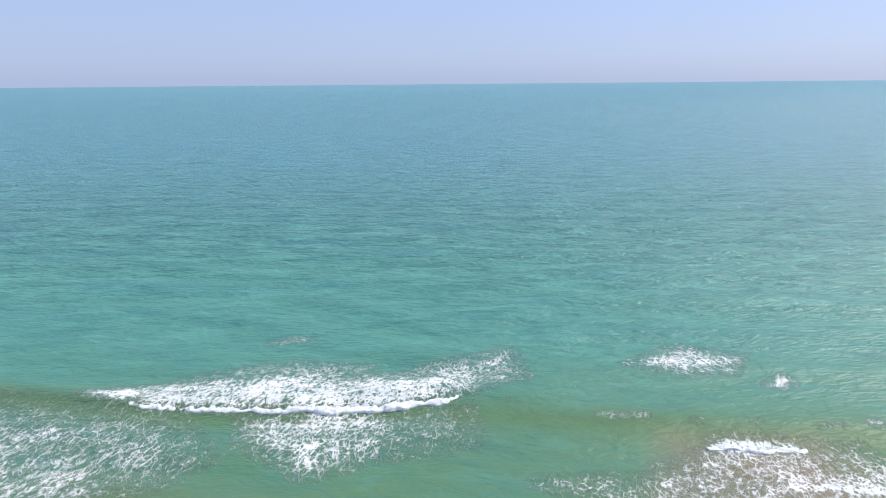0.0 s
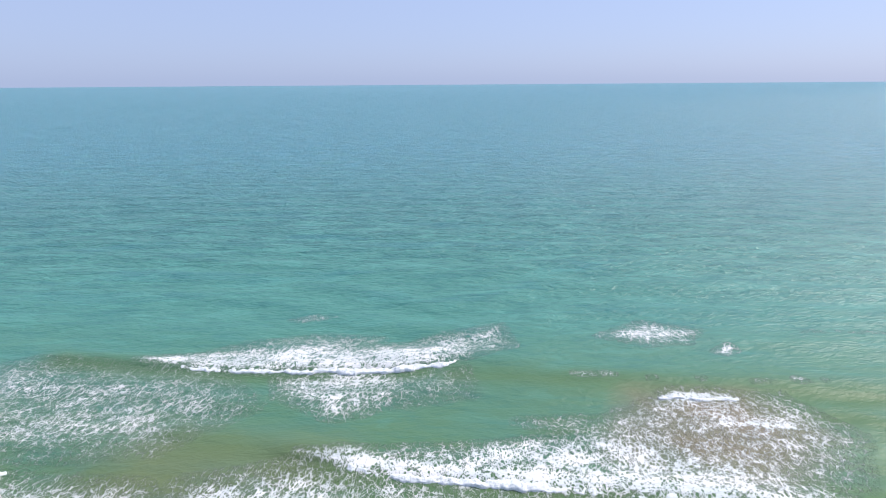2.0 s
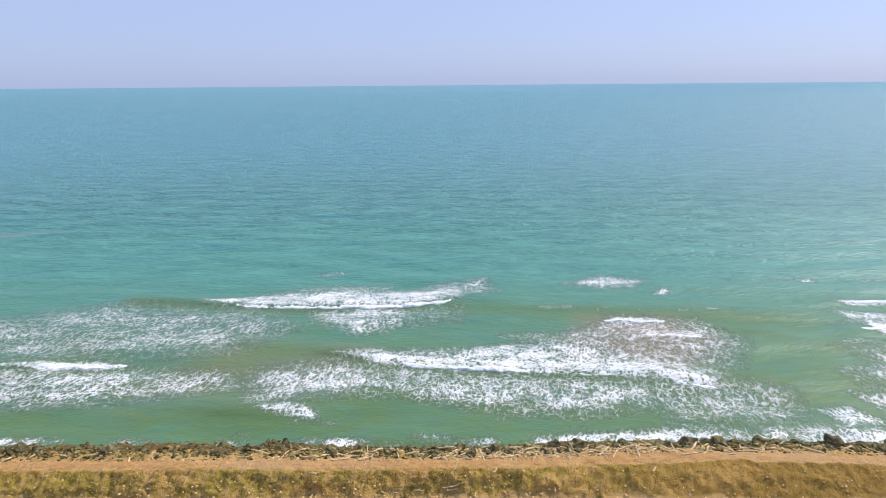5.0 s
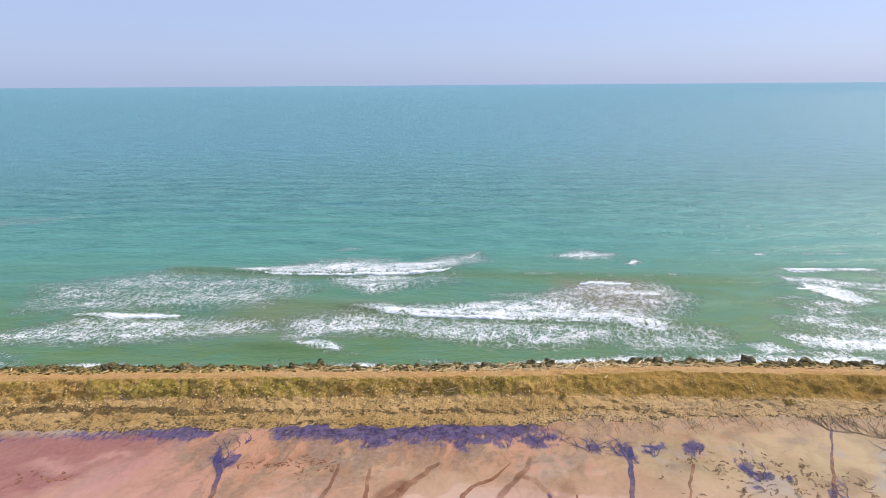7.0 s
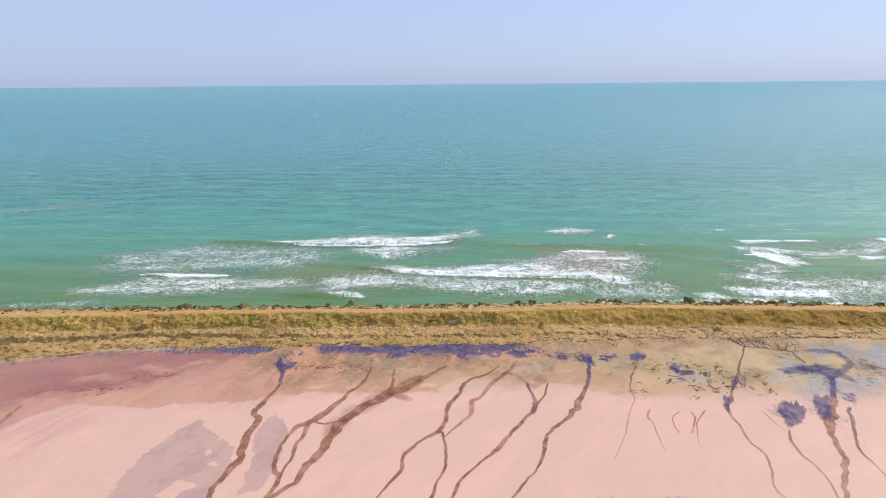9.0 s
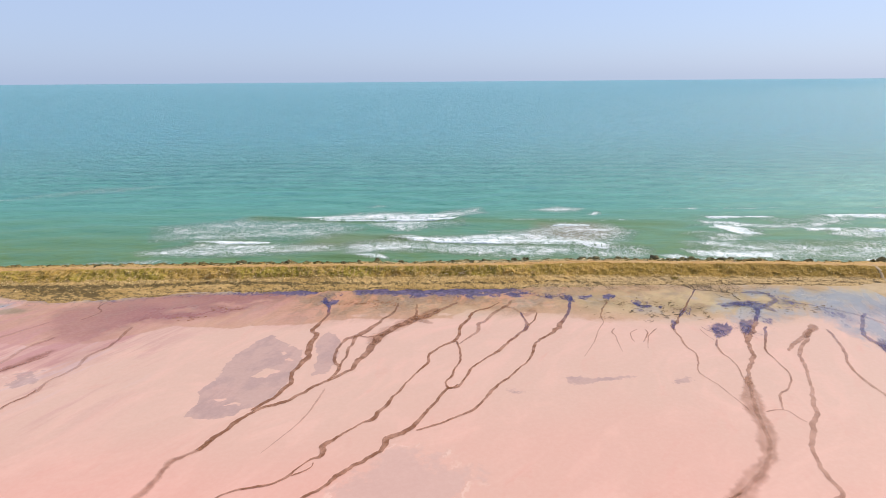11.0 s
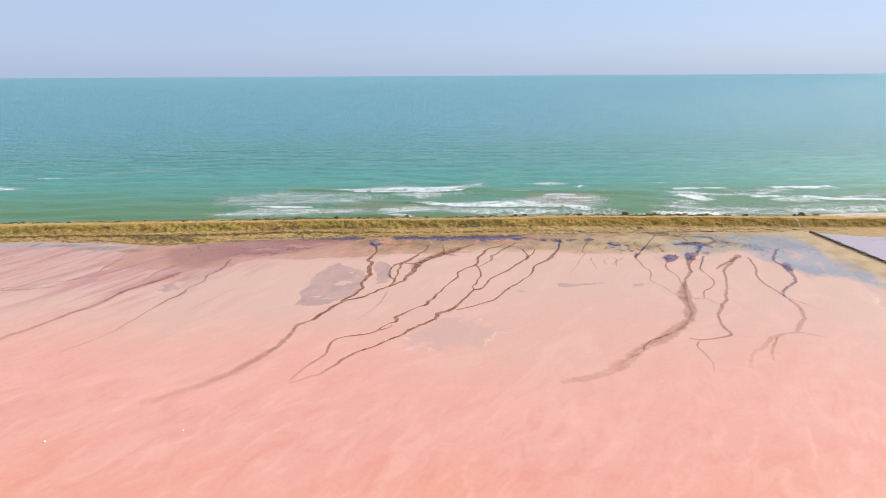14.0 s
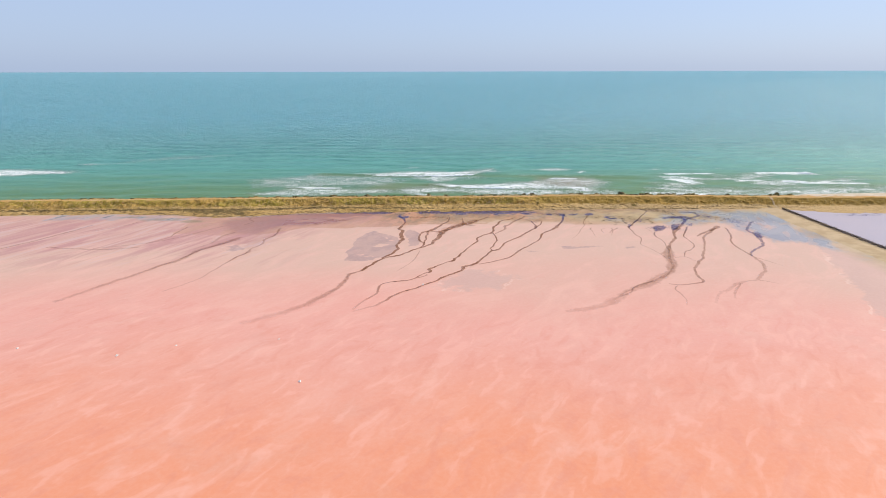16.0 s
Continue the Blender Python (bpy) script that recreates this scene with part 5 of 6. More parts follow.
brine_channel([(-52.0, 29, 0.3), (-55.4, 24.5, 0.4), (-58.0, 21.0, 0.3), (-63, 17.6, 0.3), (-70, 15.0, 0.3)], 0.28, 0.2, label=FAINT, soft=0.6)
brine_channel([(-78, 30.8, 0.25), (-80.2, 25.6, 0.3), (-83.5, 18.9, 0.3), (-90, 10, 0.25)], 0.5, 0.3, 0.6)
brine_channel([(-62.0, 15.6, 0.3), (-68.5, 14.4, 0.35), (-78.5, 16.2, 0.3)], 0.3, 0.3, label=FAINT, soft=0.6)


def lumps(name, material, spots, size, flat=0.6, seed=1, z_sink=0.3):
    """Small angular lumps, all in one mesh."""
    rnd = random.Random(seed)
    co, faces = [], []
    for p in spots:
        r = rnd.uniform(*size)
        b = len(co)
        a0, turn, slim = rnd.random() * 6, rnd.gauss(0.3, 0.7), rnd.uniform(0.35, 1.0)
        ct, st = math.cos(turn) * 1.25, math.sin(turn) * 1.25
        for lift, reach in ((-z_sink, (0.5, 1.3)), (None, (0.3, 0.8))):
            for k in range(5):
                a = a0 + k * 1.2566 + (0.0 if lift else 0.4)
                rr = r * rnd.uniform(*reach)
                u, w = rr * math.cos(a), rr * math.sin(a) * slim
                h = lift if lift else rnd.uniform(0.3, 1.0)
                co.append((p[0] + u * ct - w * st, p[1] + u * st + w * ct, p[2] + r * flat * h))
        for k in range(5):
            j = (k + 1) % 5
            faces.append((b + k, b + j, b + 5 + j, b + 5 + k))
        faces.append(tuple(b + 5 + k for k in range(5)))
    return raw(name, co, faces, material)


def scatter(name, material, label, category, spots, size, flat=0.6, seed=1):
    return tagged(new(name, lumps(name, material, spots, size, flat, seed)), label, category, kind="stuff")


def leaves_of(x, y, ang, length, w, depth, rnd, turn, runs):
    """Grows one branching rill into runs: lists of x, y and half the width."""
    n = max(3, int(length / 0.16))
    line = [(x, y, w)]
    for i in range(1, n + 1):
        ang += rnd.uniform(-0.38, 0.38)
        ang += (turn - ang) * 0.06
        x, y = x + math.cos(ang) * length / n, y + math.sin(ang) * length / n
        line.append((x, y, w * (1 - 0.65 * i / n) * rnd.uniform(0.7, 1.3)))
        if depth < 3 and i > 1 and rnd.random() < (0.34, 0.26, 0.18)[depth]:
            leaves_of(x, y, ang + rnd.choice((-1, 1)) * rnd.uniform(0.4, 1.0), length * rnd.uniform(0.3, 0.6), w * 0.66, depth + 1, rnd, turn, runs)
    runs.append(line)


def rill_mesh(name, runs, material, violet, lift, edge=0.62, depth=0.58, blur=0.1):
    """Thin raised threads along the runs, laid on the dike foot or the lake bed, whichever is higher."""
    co, cov, faces = [], [], []
    for line in runs:
        base = len(co)
        for i, (x, y, w) in enumerate(line):
            a, b = line[max(i - 1, 0)], line[min(i + 1, len(line) - 1)]
            d = math.hypot(b[0] - a[0], b[1] - a[1]) + 1e-6
            nx, ny = -(b[1] - a[1]) / d, (b[0] - a[0]) / d
            z = max(0.03, dike_height(x, y)) + lift
            for c in (-1, 0, 1):
                co.append((x + nx * w * c, y + ny * w * c, z + (0.004 if c == 0 else 0.0)))
                cov.append((1.0 if c == 0 else edge, depth, violet, blur))
            if i < len(line) - 1:
                for j in range(2):
                    k = base + i * 3 + j
                    faces.append((k, k + 1, k + 4, k + 3))
    me = raw(name, co, faces, material)
    lay = me.attributes.new("cover", "FLOAT_COLOR", "POINT")
    lay.data.foreach_set("color", np.array(cov, np.float32).ravel())
    return me


def dike_height(x, y):
    """Height of the dike surface at x, y."""
    i = int(np.clip(np.searchsorted(DX[0], x), 0, DX.shape[1] - 1))
    return float(np.interp(y, DY[:30, i], DZ[:30, i]))


def violet_growth(x, y, up, spread, seed):
    """A growth of violet algae: a few branching arms that spread from a stem toward the dike."""
    rnd, runs = random.Random(seed), []
    for _ in range(2 + int(spread * 2)):
        leaves_of(x + rnd.gauss(0, 0.3), y, math.pi / 2 + rnd.uniform(-1.1, 1.1) * spread, up * rnd.uniform(0.6, 1.1), rnd.uniform(0.035, 0.065), 0, rnd, math.pi / 2, runs)
    ob = new("violet_growth", rill_mesh("violet_growth", runs, BRINE, 0.75, 0.014, 0.4, 1.0, 0.2))
    ob.parent = lake
    ob["label"] = "branching threads of violet algae spreading through the salt mud"


for i, (x, y, up, spread) in enumerate(((15.9, 32.6, 3.0, 0.9), (15.2, 33.6, 2.2, 1.2), (17.6, 33.4, 1.8, 1.2), (12.4, 34.4, 2.2, 0.5), (10.2, 35.8, 1.6, 0.8), (24.4, 30.2, 2.4, 0.5), (21.3, 33.6, 1.4, 0.5),
                                        (31.2, 21.4, 2.6, 0.7), (34.4, 21.6, 2.6, 0.6), (38.0, 30.2, 2.0, 0.9), (43.0, 33.6, 1.8, 0.8),
                                        (29.4, 27.6, 3.0, 0.35), (13.8, 35.2, 1.2, 1.1), (-17.9, 33.8, 2.4, 0.5), (-16.6, 36.2, 1.6, 1.1), (5.8, 34.9, 1.8, 0.7), (8.4, 35.4, 1.6, 0.8))):
    violet_growth(x, y, up, spread, 400 + i)


def drainage_rills():
    """Fine branching rills that run from the foot of the dike into the lake."""
    rnd, runs = random.Random(5), []
    for _ in range(170):
        x = rnd.uniform(6, 34) if rnd.random() < 0.66 else rnd.uniform(-62, 3)
        e = float(lake_edge(x))
        top = rnd.uniform(0.1, 2.0) if x > 3 else rnd.uniform(0.0, 0.7)
        leaves_of(x, e - rnd.uniform(0.2, 2.6), math.pi / 2 + rnd.uniform(-0.7, 0.7), top + rnd.uniform(0.5, 1.3), rnd.uniform(0.016, 0.028), 1, rnd, math.pi / 2 - 0.35, runs)
    for x, d, length in ((33.5, 0.9, 2.6), (34.8, 1.0, 2.8), (36.0, 1.0, 2.4), (38.0, 1.2, 2.4), (39.5, 2.0, 3.4), (41.5, 2.0, 3.0), (43.0, 3.0, 3.6), (28.0, 2.4, 3.0), (22.5, 2.4, 3.2), (17.0, 1.8, 2.6), (14.0, 1.8, 2.8), (11.0, 1.8, 2.4), (19.5, 1.8, 2.2)):
        leaves_of(x, float(lake_edge(x)) - d, math.pi / 2 + rnd.uniform(-0.4, 0.4), length, 0.034, 0, rnd, math.pi / 2, runs)
    # a comb of rills that gathers in one sidelong gully
    gully = [(33.6, 38.6), (33.9, 37.9), (34.2, 36.6), (35.2, 36.3), (36.2, 36.2), (37.5, 35.5), (38.9, 35.1), (38.9, 34.5), (38.7, 33.6), (38.8, 32.4)]
    gx, gy = [p[0] for p in gully], [p[1] for p in gully]
    at = np.linspace(0, len(gully) - 1, 70)
    runs.append([(float(np.interp(k, range(len(gx)), gx)) + rnd.gauss(0, 0.04), float(np.interp(k, range(len(gy)), gy)) + rnd.gauss(0, 0.04), 0.05 + 0.04 * k / 9) for k in at])
    for _ in range(34):
        k = rnd.uniform(1.0, 6.4)
        x, y = float(np.interp(k, range(len(gx)), gx)), float(np.interp(k, range(len(gy)), gy))
        leaves_of(x, y, math.pi / 2 + rnd.uniform(-0.1, 0.7), max(0.8, 39.0 - y) * rnd.uniform(0.8, 1.1), rnd.uniform(0.036, 0.058), 2, rnd, math.pi / 2 - 0.45, runs)
    for k, lean in ((6.3, -0.3), (6.6, -0.7), (7.5, 0.5), (8.3, -0.5), (9.0, 0.6), (9.0, -0.6)):
        leaves_of(float(np.interp(k, range(len(gx)), gx)), float(np.interp(k, range(len(gy)), gy)), math.pi / 2 + lean, 2.6, 0.045, 1, rnd, math.pi / 2 + lean * 0.7, runs)
    return tagged(new("drainage_rills", rill_mesh("drainage_rills", runs, RILL, 0.06, 0.018, 0.5, 0.85)), "fine dark branching rills in the tan mud at the dike foot", "rills", kind="stuff")


drainage_rills()


def mud_stains():
    """Short brown stains drawn out along the run of the water."""
    rnd, runs = random.Random(9), []
    for cx, cy, rx, ry, n in ((21.6, 31.4, 0.7, 0.2, 5), (22.6, 29.0, 0.7, 1.0, 9), (24.6, 27.8, 0.6, 1.5, 14), (26.2, 28.0, 0.5, 1.6, 14), (27.8, 28.2, 0.5, 1.2, 9), (28.7, 31.2, 0.5, 0.6, 6), (32.0, 29.4, 0.6, 0.8, 6), (31.0, 26.8, 1.0, 0.6, 7), (23.6, 25.6, 0.4, 0.4, 3), (46.0, 29.0, 2.0, 1.5, 8)):
        for _ in range(n):
            x, y, a, w = rnd.gauss(cx, rx * 0.6), rnd.gauss(cy, ry * 0.6), rnd.gauss(0.5, 0.35), rnd.uniform(0.06, 0.19)
            m = rnd.randint(4, 8)
            line = []
            for i in range(m + 1):
                line.append((x, y, w * (0.25 + math.sin(math.pi * i / m)) * rnd.uniform(0.7, 1.3)))
                a += rnd.uniform(-0.5, 0.5)
                x, y = x + 0.12 * math.cos(a), y + 0.12 * math.sin(a)
            runs.append(line)
    return tagged(new("mud_stains", rill_mesh("mud_stains", runs, RILL, 0.0, 0.012, 0.1, 0.7, 0.5)), "short brown weed stains in the damp salt mud", "stains", kind="stuff")


mud_stains()


rs = random.Random(11)
# dark crusts of weed standing in the mud
spots, rust = [], []
for cx, cy, rx, ry, n in ((-13, 33.4, 4.5, 0.9, 60), (-10.5, 33.0, 2.5, 1.5, 40), (-31, 32.5, 3, 0.8, 22), (-34, 29.2, 5, 0.7, 26), (22.5, 31.5, 1.2, 2.4, 40), (25, 31, 0.9, 3.0, 50),
                          (27.0, 30.5, 0.8, 3.0, 60), (29, 30.3, 0.9, 2.6, 50), (20, 33, 1.2, 0.9, 26), (32, 29, 1.0, 2.6, 36), (38, 30, 3.5, 2.4, 60), (13.5, 35, 2.0, 0.9, 36), (46, 29.5, 3, 2.0, 40), (19, 28.6, 3, 2, 26)):
    for _ in range(int(n * 0.7)):
        x, y, t = rs.gauss(cx, rx * 0.5), rs.gauss(cy, ry * 0.5), rs.gauss(0.2, 0.5)
        for k in range(rs.randint(1, 5)):
            (rust if x < 3 else spots).append((x, y, 0.02))
            t += rs.gauss(0, 0.9)
            x, y = x + 0.13 * math.cos(t), y + 0.13 * math.sin(t)
scatter("weed_crust", CRUST, "small dark crusts of dried weed in the salt mud", "weed", spots, (0.02, 0.095), 0.10, 3)
scatter("rusty_crust", RUST, "rust-brown crusts of dried algae in the salt mud", "crust", rust, (0.03, 0.12), 0.12, 4)


# ---------------- what lies on the dike ----------------
spots = []
for _ in range(4600):
    x = rs.uniform(-110, 88) if rs.random() < 0.7 else rs.uniform(-75, 5)
    v = rs.choice((rs.gauss(3.85, 0.14), rs.gauss(3.75, 0.2), rs.gauss(4.6, 0.7), rs.uniform(2.2, 6)))
    p = dike_at(x, max(1.1, min(v, 8)))
    spots.append(p)
scatter("pale_stones", PEBBLE, "scattered pale stones and shell bits on the dike slope", "stones", spots, (0.025, 0.120), 0.7, 5)
spots = []
for _ in range(1500):
    x = rs.uniform(-110, 60)
    m = float(np.interp(x, [-36, -14, 10], [3.2, 2.8, 2.5]))
    v = rs.choice((rs.gauss(m, 0.16), rs.gauss(m + 0.2, 0.3), rs.gauss(1.15, 0.12)))
    if x > 15 and rs.random() < 0.5:
        continue
    spots.append(dike_at(x, max(1.05, v)))
scatter("dark_clods", CRUST, "dark clods and dry weed along the dike foot", "clods", spots, (0.03, 0.15), 0.5, 6)


spots = []
for _ in range(4200):
    x = rs.uniform(-75, 60)
    if rs.random() > np.interp(x, [-75, -40, -20, 20, 24, 60], [0.6, 0.7, 1.0, 1.0, 0.5, 0.4]):
        continue
    p = dike_at(x, rs.choice((rs.gauss(1.05, 0.10), rs.gauss(1.35, 0.2))))
    spots.append((p.x, p.y, max(p.z, 0.03)))
scatter("edge_crust", FRINGE, "dark ragged crust of weed along the lake edge", "weed", spots, (0.02, 0.10), 0.4, 7)


def grass():
    rnd = random.Random(21)
    co, faces = [], []
    for _ in range(9000):
        x = rnd.uniform(-110, 90)
        v = rnd.gauss(5.2, 0.45) if rnd.random() < 0.8 else rnd.gauss(4.0, 0.7)
        if noise.noise((x * 0.12, v * 0.5, 3)) < -0.12 and rnd.random() < 0.75:
            continue
        if x > 8 and rnd.random() < 0.85:
            continue
        p = dike_at(x, max(2.5, min(v, 6.1)))
        for _k in range(4):
            a, h = rnd.random() * 6.28, rnd.uniform(0.06, 0.18)
            q = p + Vector((rnd.gauss(0, 0.08), rnd.gauss(0, 0.08), -0.03))
            dx, dy = math.cos(a) * 0.03, math.sin(a) * 0.03
            b = len(co)
            co.extend([(q.x - dx, q.y - dy, q.z), (q.x + dx, q.y + dy, q.z), (q.x + rnd.gauss(0, 0.09), q.y + rnd.gauss(0, 0.09), q.z + h)])
            faces.append((b, b + 1, b + 2))
    return tagged(new("dry_grass", raw("dry_grass", co, faces, GRASS)), "short dry yellow-green grass on the dike slope", "grass", kind="stuff")


grass()


def bush(x, v, size):
    rnd = random.Random(int(x * 10))
    p = dike_at(x, v)
    co, faces = [], []
    for _ in range(140):
        d = Vector((rnd.gauss(0, 1), rnd.gauss(0, 0.8), abs(rnd.gauss(0, 0.6)))).normalized() * size * rnd.uniform(0.3, 1.0)
        b = len(co)
        for _k in range(3):
            co.append(tuple(d + Vector((rnd.gauss(0, 0.07), rnd.gauss(0, 0.07), rnd.gauss(0, 0.05)))))
        faces.append((b, b + 1, b + 2))
    ob = new("dry_bush", raw("dry_bush", co, faces, GRASS))
    ob.location = p
    return tagged(ob, "low dry brown bush on the dike berm", "bush", "bushes on the dike")


bush(33.0, 3.2, 0.55)
bush(-2.2, 4.1, 0.35)
bush(12.0, 3.9, 0.3)


def rock_mesh(seed, sub=2):
    bm = bmesh.new()
    bmesh.ops.create_icosphere(bm, subdivisions=sub, radius=0.5)
    o = Vector((seed * 7.3, seed * 3.1, seed))
    for v in bm.verts:
        n = v.co.normalized()
        k = 1 + 0.62 * noise.noise(n * 1.4 + o) + 0.50 * noise.noise(n * 2.7 + o)
        v.co = n * 0.5 * k
        v.co.z *= 0.72
        v.co.z = max(v.co.z, -0.24)
    me = bpy.data.meshes.new("rock")
    bm.to_mesh(me)
    bm.free()
    me.materials.append(ROCK)
    return me


ROCKS = [rock_mesh(i + 1) for i in range(9)]


def rock(x, v, size, label="dark brown mossy rock at the water's edge"):
    p = dike_at(x, v)
    ob = new("rock", ROCKS[rs.randrange(9)])
    ob.location = (p.x, p.y, p.z + 0.12 * size)
    ob.rotation_euler = (rs.uniform(-0.25, 0.25), rs.uniform(-0.25, 0.25), rs.uniform(0, 6.28))
    k = size * rs.uniform(0.85, 1.15)
    ob.scale = (size * rs.uniform(0.9, 1.3), k, size * rs.uniform(0.8, 1.1))
    return tagged(ob, label, "rock", "rocks along the shore")


for x, v, size in ((15.3, 9.6, 1.0), (20.6, 9.3, 1.35), (23.0, 9.3, 1.5), (18.2, 9.4, 1.1), (19.0, 9.0, 0.9), (26.4, 9.5, 1.1), (27.6, 9.5, 0.9), (29.4, 9.6, 1.05), (32.2, 9.3, 1.5), (34.6, 9.4, 1.1),
                   (36.6, 9.3, 1.0), (38.2, 9.5, 1.2), (41, 9.4, 0.9), (44, 9.4, 1.0), (-8.4, 9.2, 1.25), (-12.1, 9.8, 1.1), (-25.6, 9.2, 1.2), (-34, 9.3, 1.0), (-33.2, 9.4, 0.8), (5.0, 9.2, 1.1), (6.2, 9.6, 0.9),
                   (9.8, 9.4, 0.95), (11.6, 9.3, 1.1), (-29, 9.6, 0.8), (-2.0, 9.3, 0.7), (2.0, 9.6, 0.8), (13.2, 9.2, 0.8), (52, 9.4, 0.9), (56, 9.4, 1.1), (67, 9.2, 1.2), (70, 9.5, 0.8), (-46, 9.4, 0.9), (-58, 9.6, 0.8)):
    rock(x, v, size, "large dark mossy boulder among driftwood on the shore")
for _ in range(330):
    x = rs.uniform(-100, 72) if rs.random() < 0.3 else rs.uniform(-45, 50)
    if x < 3 and rs.random() < 0.2:
        continue
    rock(x, rs.uniform(8.3, 9.9) if x > -5 else rs.uniform(8.5, 11.0), rs.uniform(0.25, 0.75) * (1.0 if x > -45 else 0.8))


def driftwood(x, v, length, turn, thick):
    rnd = random.Random(int(x * 100))
    p = dike_at(x, v)
    bm = bmesh.new()
    bend, n, rings = rnd.uniform(-0.25, 0.25), 7, []
    for i in range(n):
        f = i / (n - 1) - 0.5
        c = Vector((f * length, bend * length * (f * f - 0.1), 0.04 * math.sin(f * 7)))
        r = thick * (0.5 + 0.5 * math.cos(f * 2.2)) * (1 + 0.25 * rnd.uniform(-1, 1))
        rings.append([bm.verts.new(c + Vector((0, math.cos(a) * r, math.sin(a) * r))) for a in (0, 1.047, 2.094, 3.142, 4.189, 5.236)])
    for i in range(n - 1):
        for j in range(6):
            bm.faces.new((rings[i][j], rings[i][(j + 1) % 6], rings[i + 1][(j + 1) % 6], rings[i + 1][j]))
    bm.faces.new(rings[0][::-1])
    bm.faces.new(rings[-1])
    # a stub of a branch
    b0, d = Vector((0.15 * length, 0, thick * 0.5)), Vector((0.5, rnd.choice((-1, 1)), 0.3)).normalized() * length * 0.22
    r0 = [bm.verts.new(b0 + Vector((math.cos(a), 0, math.sin(a))) * thick * 0.4) for a in (0, 2.09, 4.19)]
    tip = bm.verts.new(b0 + d)
    for j in range(3):
        bm.faces.new((r0[j], r0[(j + 1) % 3], tip))
    me = bpy.data.meshes.new("driftwood")
    bm.to_mesh(me)
    bm.free()
    me.materials.append(WOOD)
    ob = new("driftwood", me)
    ob.location = (p.x, p.y, p.z + thick * 0.7)
    ob.rotation_euler = (rnd.uniform(-0.1, 0.1), rnd.uniform(-0.12, 0.12), turn)
    return tagged(ob, "bleached grey driftwood branch lying on the dike", "driftwood", "driftwood on the shore")


for _ in range(190):
    x = rs.gauss(6, 10) if rs.random() < 0.6 else rs.uniform(-45, 60)
    driftwood(x, rs.uniform(7.9, 9.2), rs.uniform(0.5, 1.8), rs.gauss(0, 0.6), rs.uniform(0.04, 0.085))
for _ in range(150):
    driftwood(rs.gauss(9, 9), rs.uniform(7.7, 9.3), rs.uniform(0.5, 1.5), rs.gauss(0, 0.9), rs.uniform(0.03, 0.06))
for x, v, le, tu in ((-3.2, 4.3, 1.1, 0.2), (-1.4, 4.4, 1.3, -0.3), (1.2, 4.6, 1.2, 0.35), (1.8, 4.5, 1.3, 0.3), (1.5, 4.3, 1.2, 0.42), (8.9, 4.4, 0.8, 1.4), (16.5, 5.6, 0.8, 0.9), (-9.2, 5.7, 0.9, -0.3), (22.8, 7.2, 1.2, 0.1),
                     (19.9, 7.4, 1.4, 0.15), (-25, 8.0, 1.7, 0.05), (4.6, 5.8, 0.6, 1.0), (-2, 4.0, 0.9, 0.8)):
    driftwood(x, v, le, tu, 0.05)

# weed and litter washed up between the rocks
spots = []
for _ in range(5600):
    x = rs.uniform(-100, 62) if rs.random() < 0.35 else rs.uniform(-42, 46)
    p = dike_at(x, min(11.2, max(8.0, rs.gauss(8.9, 0.45) if rs.random() < 0.7 else rs.gauss(10.2, 0.6))))
    spots.append((p.x, p.y, p.z + 0.02))
scatter("seaweed_wrack", WRACK, "heaps of olive and brown seaweed washed up between rocks", "seaweed", spots, (0.05, 0.22), 0.55, 8)
spots = []
for _ in range(900):
    p = dike_at(rs.gauss(8, 12) if rs.random() < 0.7 else rs.uniform(-45, 60), min(9.8, max(7.7, rs.gauss(8.4, 0.4))))
    spots.append((p.x, p.y, p.z + 0.05))
scatter("shell_litter", PEBBLE, "pale litter of sticks and shells along the shore", "litter", spots, (0.04, 0.12), 0.5, 9)


# ---------------- fence on the bund ----------------
def part(name, me, parent, label=""):
    ob = new(name, me)
    ob.parent = parent
    if label:
        ob["label"] = label
    return ob


def bar_mesh(name, lx, ly, lz, seed):
    """A worn timber: a box with bevelled edges, slightly crooked."""
    rnd = random.Random(seed)
    bm = bmesh.new()
    bmesh.ops.create_cube(bm, size=1)
    for v in bm.verts:
        v.co = Vector((v.co.x * lx, v.co.y * ly, (v.co.z + 0.5) * lz)) + Vector((rnd.uniform(-1, 1), rnd.uniform(-1, 1), 0)) * 0.012
    bmesh.ops.bevel(bm, geom=bm.edges[:], offset=0.012, segments=1, affect="EDGES")
    me = bpy.data.meshes.new(name)
    bm.to_mesh(me)
    bm.free()
    me.materials.append(POST)
    return me


fence = new("fence")
fence.location = (63.8, 36.0, 0.1)
POSTS = [bar_mesh("post", 0.12, 0.12, 0.66 + 0.05 * i, 60 + i) for i in range(4)]
RAILS = [bar_mesh("rail", 0.07, 0.78, 0.16, 70 + i) for i in range(3)]
for me in RAILS:
    me.materials[0] = RAIL
for i in range(86):
    p = part("post", POSTS[i % 4], fence)
    p.location = (rs.gauss(0, 0.04), -i * 0.72, -0.1)
    p.rotation_euler = (rs.gauss(0, 0.03), rs.gauss(0, 0.03), rs.uniform(-0.1, 0.1))
    if i < 85:
        for h in (0.10, 0.30):
            r = part("rail", RAILS[rs.randrange(3)], fence)
            r.location = (0.08, -i * 0.72 - 0.36, h + rs.gauss(0, 0.03))
tagged(fence, "dark weathered wooden post-and-rail fence along the bund", "fence")

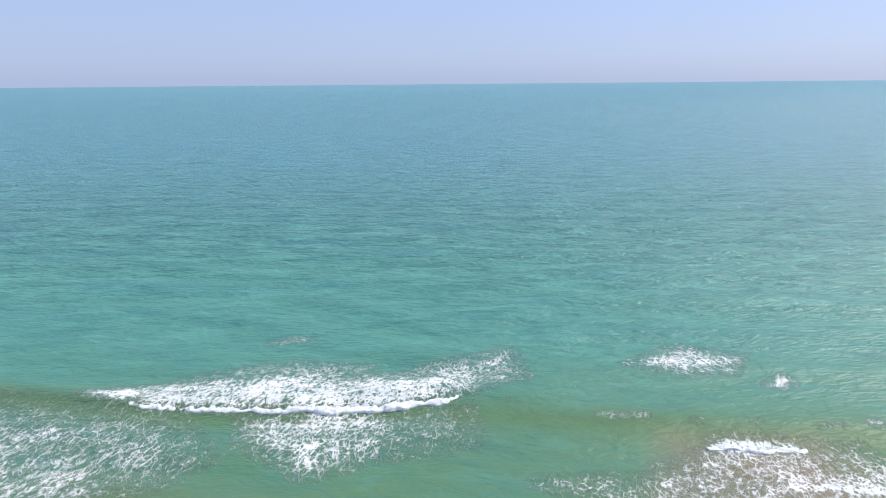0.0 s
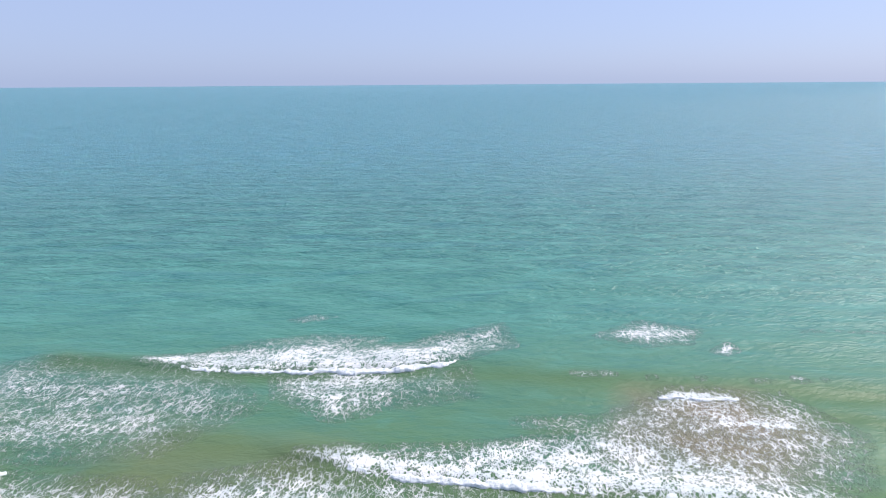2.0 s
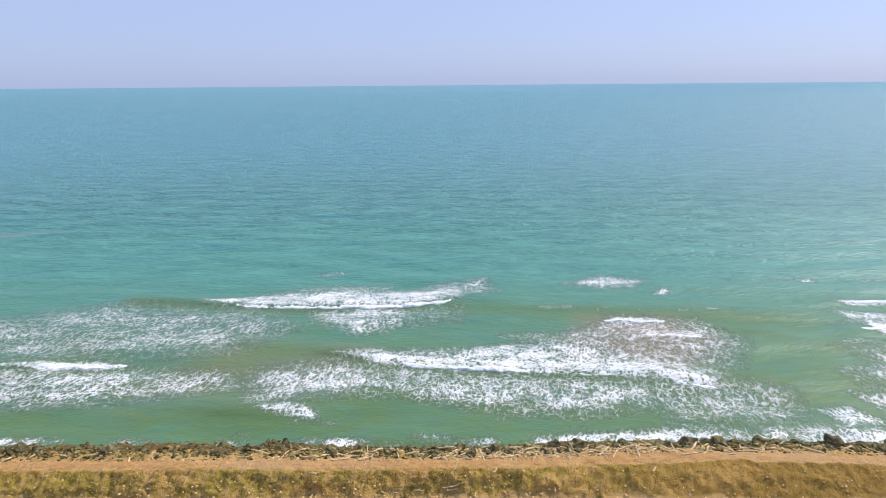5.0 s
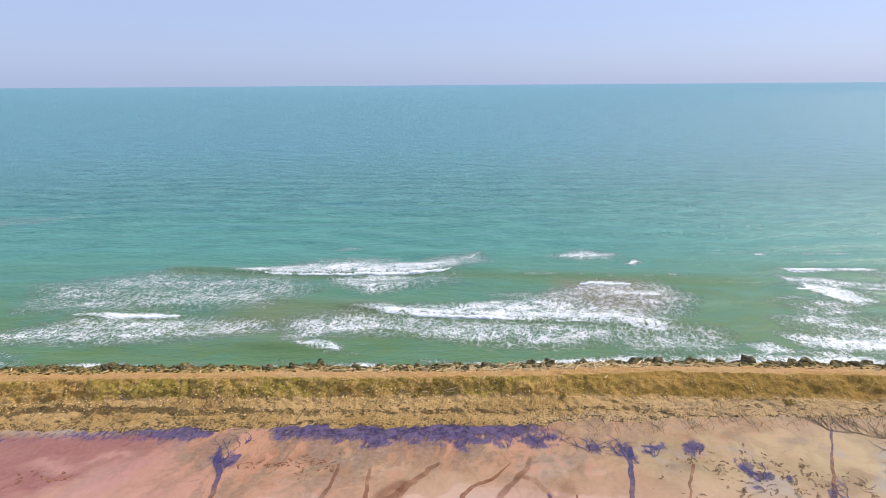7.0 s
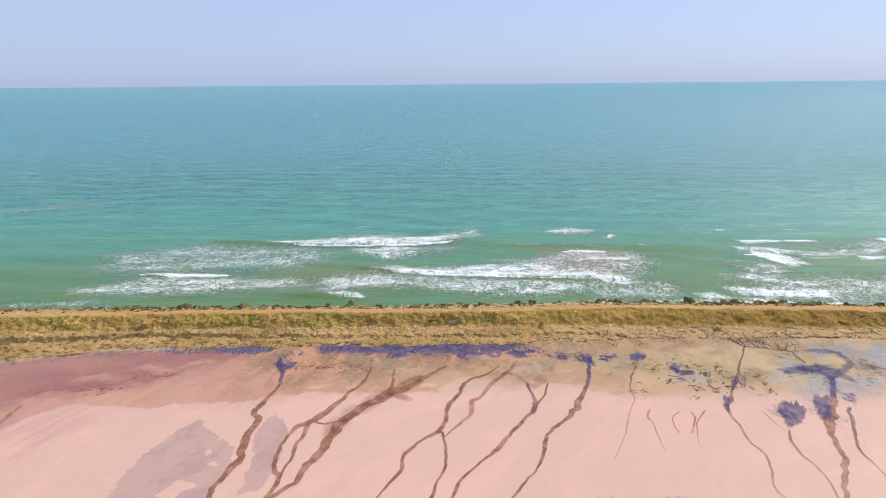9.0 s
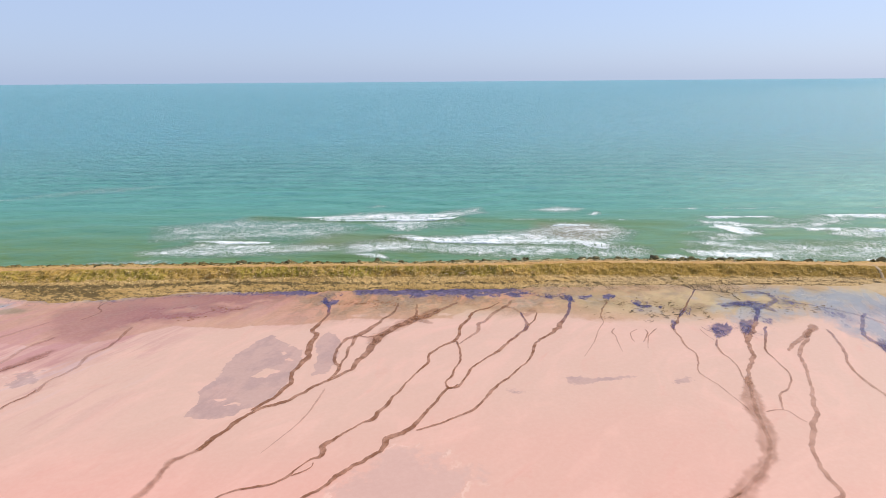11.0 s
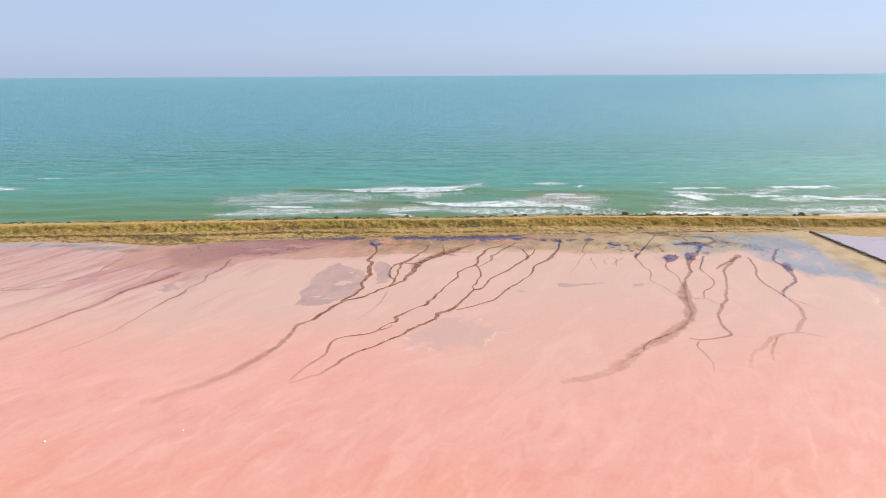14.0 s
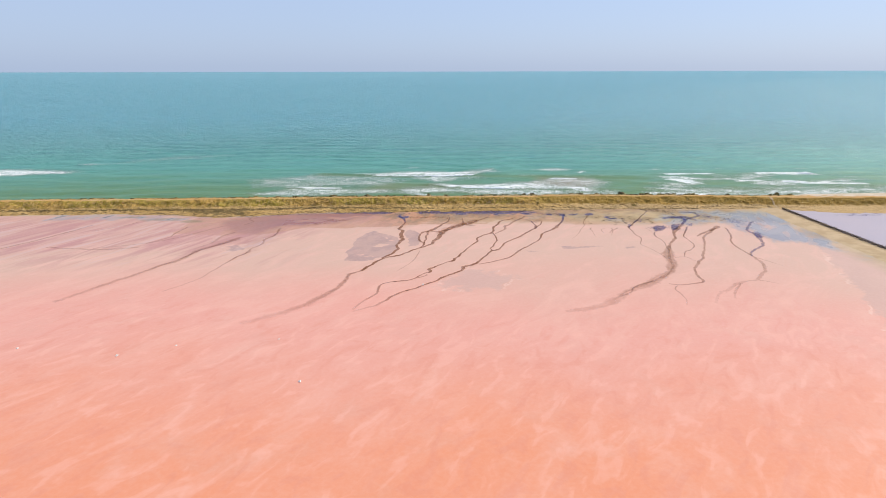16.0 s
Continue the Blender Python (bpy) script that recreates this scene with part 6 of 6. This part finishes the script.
# trodden track from the crest down to the fence
ty = np.linspace(0, 1, 16)
tw = np.linspace(-1, 1, 5)
TWW = np.meshgrid(tw, ty)[0]
tp = [dike_at(63.6 + 0.2 * f, 6.6 - 5.6 * f) for f in ty]
TX = np.array([p.x for p in tp])[:, None] + TWW * 0.24
TY2 = np.array([p.y for p in tp])[:, None] + 0 * TWW
TZ = np.array([p.z for p in tp])[:, None] + 0.09 + 0 * TWW - 0.09 * np.abs(TWW) ** 2
tagged(sheet("track", TX, TY2, TZ, BUND), "trodden pale clay track down the dike slope", "track", kind="structure")


# ---------------- breakers ----------------
def breaking_wave(pts, height, width, seed):
    """A tumbling roll of white water: lumpy, open below, thin at both ends."""
    P = [Vector((x, y, 0)) for x, y in pts]
    co, faces, m = [], [], 11
    rows = 0
    total = sum((b - a).length for a, b in zip(P, P[1:]))
    gone = 0.0
    for a, b in zip(P, P[1:]):
        n = max(2, int((b - a).length / 0.14))
        for j in range(n):
            f = (gone + (b - a).length * j / n) / total
            c = a.lerp(b, j / n)
            e = min(1.0, f * 9 + 0.05, (1 - f) * 9 + 0.05)
            e *= 0.62 + 0.9 * noise.noise((c.x * 0.24, seed, 0)) + 0.3 * noise.noise((c.x * 1.0, seed, 4))
            e = max(e, 0.04)
            sway = 0.45 * noise.noise((c.x * 0.4, seed, 9)) + 0.22 * noise.noise((c.x * 1.5, seed, 2))
            for k in range(m):
                t = k / (m - 1) * math.pi
                q = Vector((c.x, c.y + sway - math.cos(t) * width * (0.55 + 0.45 * e), 0.02 + math.sin(t) ** 0.8 * height * 0.62 * e))
                q += noise.noise_vector(q * 1.6 + Vector((0, 0, seed))) * 0.14 * min(1, e * 2)
                q += noise.noise_vector(q * 4.5 + Vector((0, 0, seed))) * 0.12 * min(1, e * 2)
                if k in (0, m - 1):
                    q.z = -0.12
                co.append(tuple(q))
            rows += 1
        gone += (b - a).length
    for i in range(rows - 1):
        for k in range(m - 1):
            faces.append((i * m + k, i * m + k + 1, (i + 1) * m + k + 1, (i + 1) * m + k))
    ob = new("breaking_wave", raw("breaking_wave", co, faces, FOAM, True))
    return tagged(ob, "white foaming crest of a small breaking wave", "wave", "breakers near the shore")


breaking_wave([(-33.5, 83.6), (-26, 81.4), (-19, 80.6), (-12, 80.7), (-5, 80.6), (1, 82.0), (4, 83.6)], 0.5, 0.6, 1)
breaking_wave([(-11.4, 66.6), (-3.6, 63.7), (2, 63.0), (9.5, 62.0), (17, 61.0), (22, 60.2), (28.6, 57.8)], 0.42, 0.55, 2)
breaking_wave([(-48, 65), (-42, 64), (-33.6, 64.2)], 0.42, 0.4, 3)
breaking_wave([(-15, 54.8), (-11, 54.0)], 0.35, 0.35, 4)
breaking_wave([(22, 74.8), (25.5, 74.4), (29.8, 74.3)], 0.28, 0.3, 5)
breaking_wave([(23, 69.6), (27, 69.8), (33, 69.2)], 0.28, 0.3, 6)
breaking_wave([(56.5, 79.8), (63, 79.4), (70.6, 78.9)], 0.5, 0.5, 7)
breaking_wave([(71, 68.4), (78, 67.8)], 0.55, 0.5, 8)
breaking_wave([(82, 79.8), (91, 79.5), (100, 78.8)], 0.65, 0.5, 9)
breaking_wave([(80, 67.8), (90, 65.7)], 0.5, 0.5, 10)
breaking_wave([(52, 71.4), (64, 69.0)], 0.4, 0.4, 11)


# ---------------- salt lumps on the pink flat ----------------
def salt_lump(x, y, size):
    ob = new("salt_lump", SALTS[rs.randrange(3)])
    ob.location = (x, y, 0.1 * size)
    ob.rotation_euler.z = rs.uniform(0, 6)
    ob.scale = (size, size, size)
    return tagged(ob, "small white lump of salt on the pink lake", "salt lump", "salt lumps on the lake")


SALTS = [rock_mesh(i + 20, 2) for i in range(3)]
for me in SALTS:
    me.name = "salt_lump"
    me.materials[0] = SALT
for x, y, k in ((-41.3, -21.7, 0.22), (-46.7, -23.8, 0.3), (-26.1, -30, 0.3), (-58.5, -21.6, 0.22), (-30.3, -20.7, 0.2), (-13.8, -4.4, 0.28)):
    salt_lump(x, y, k)
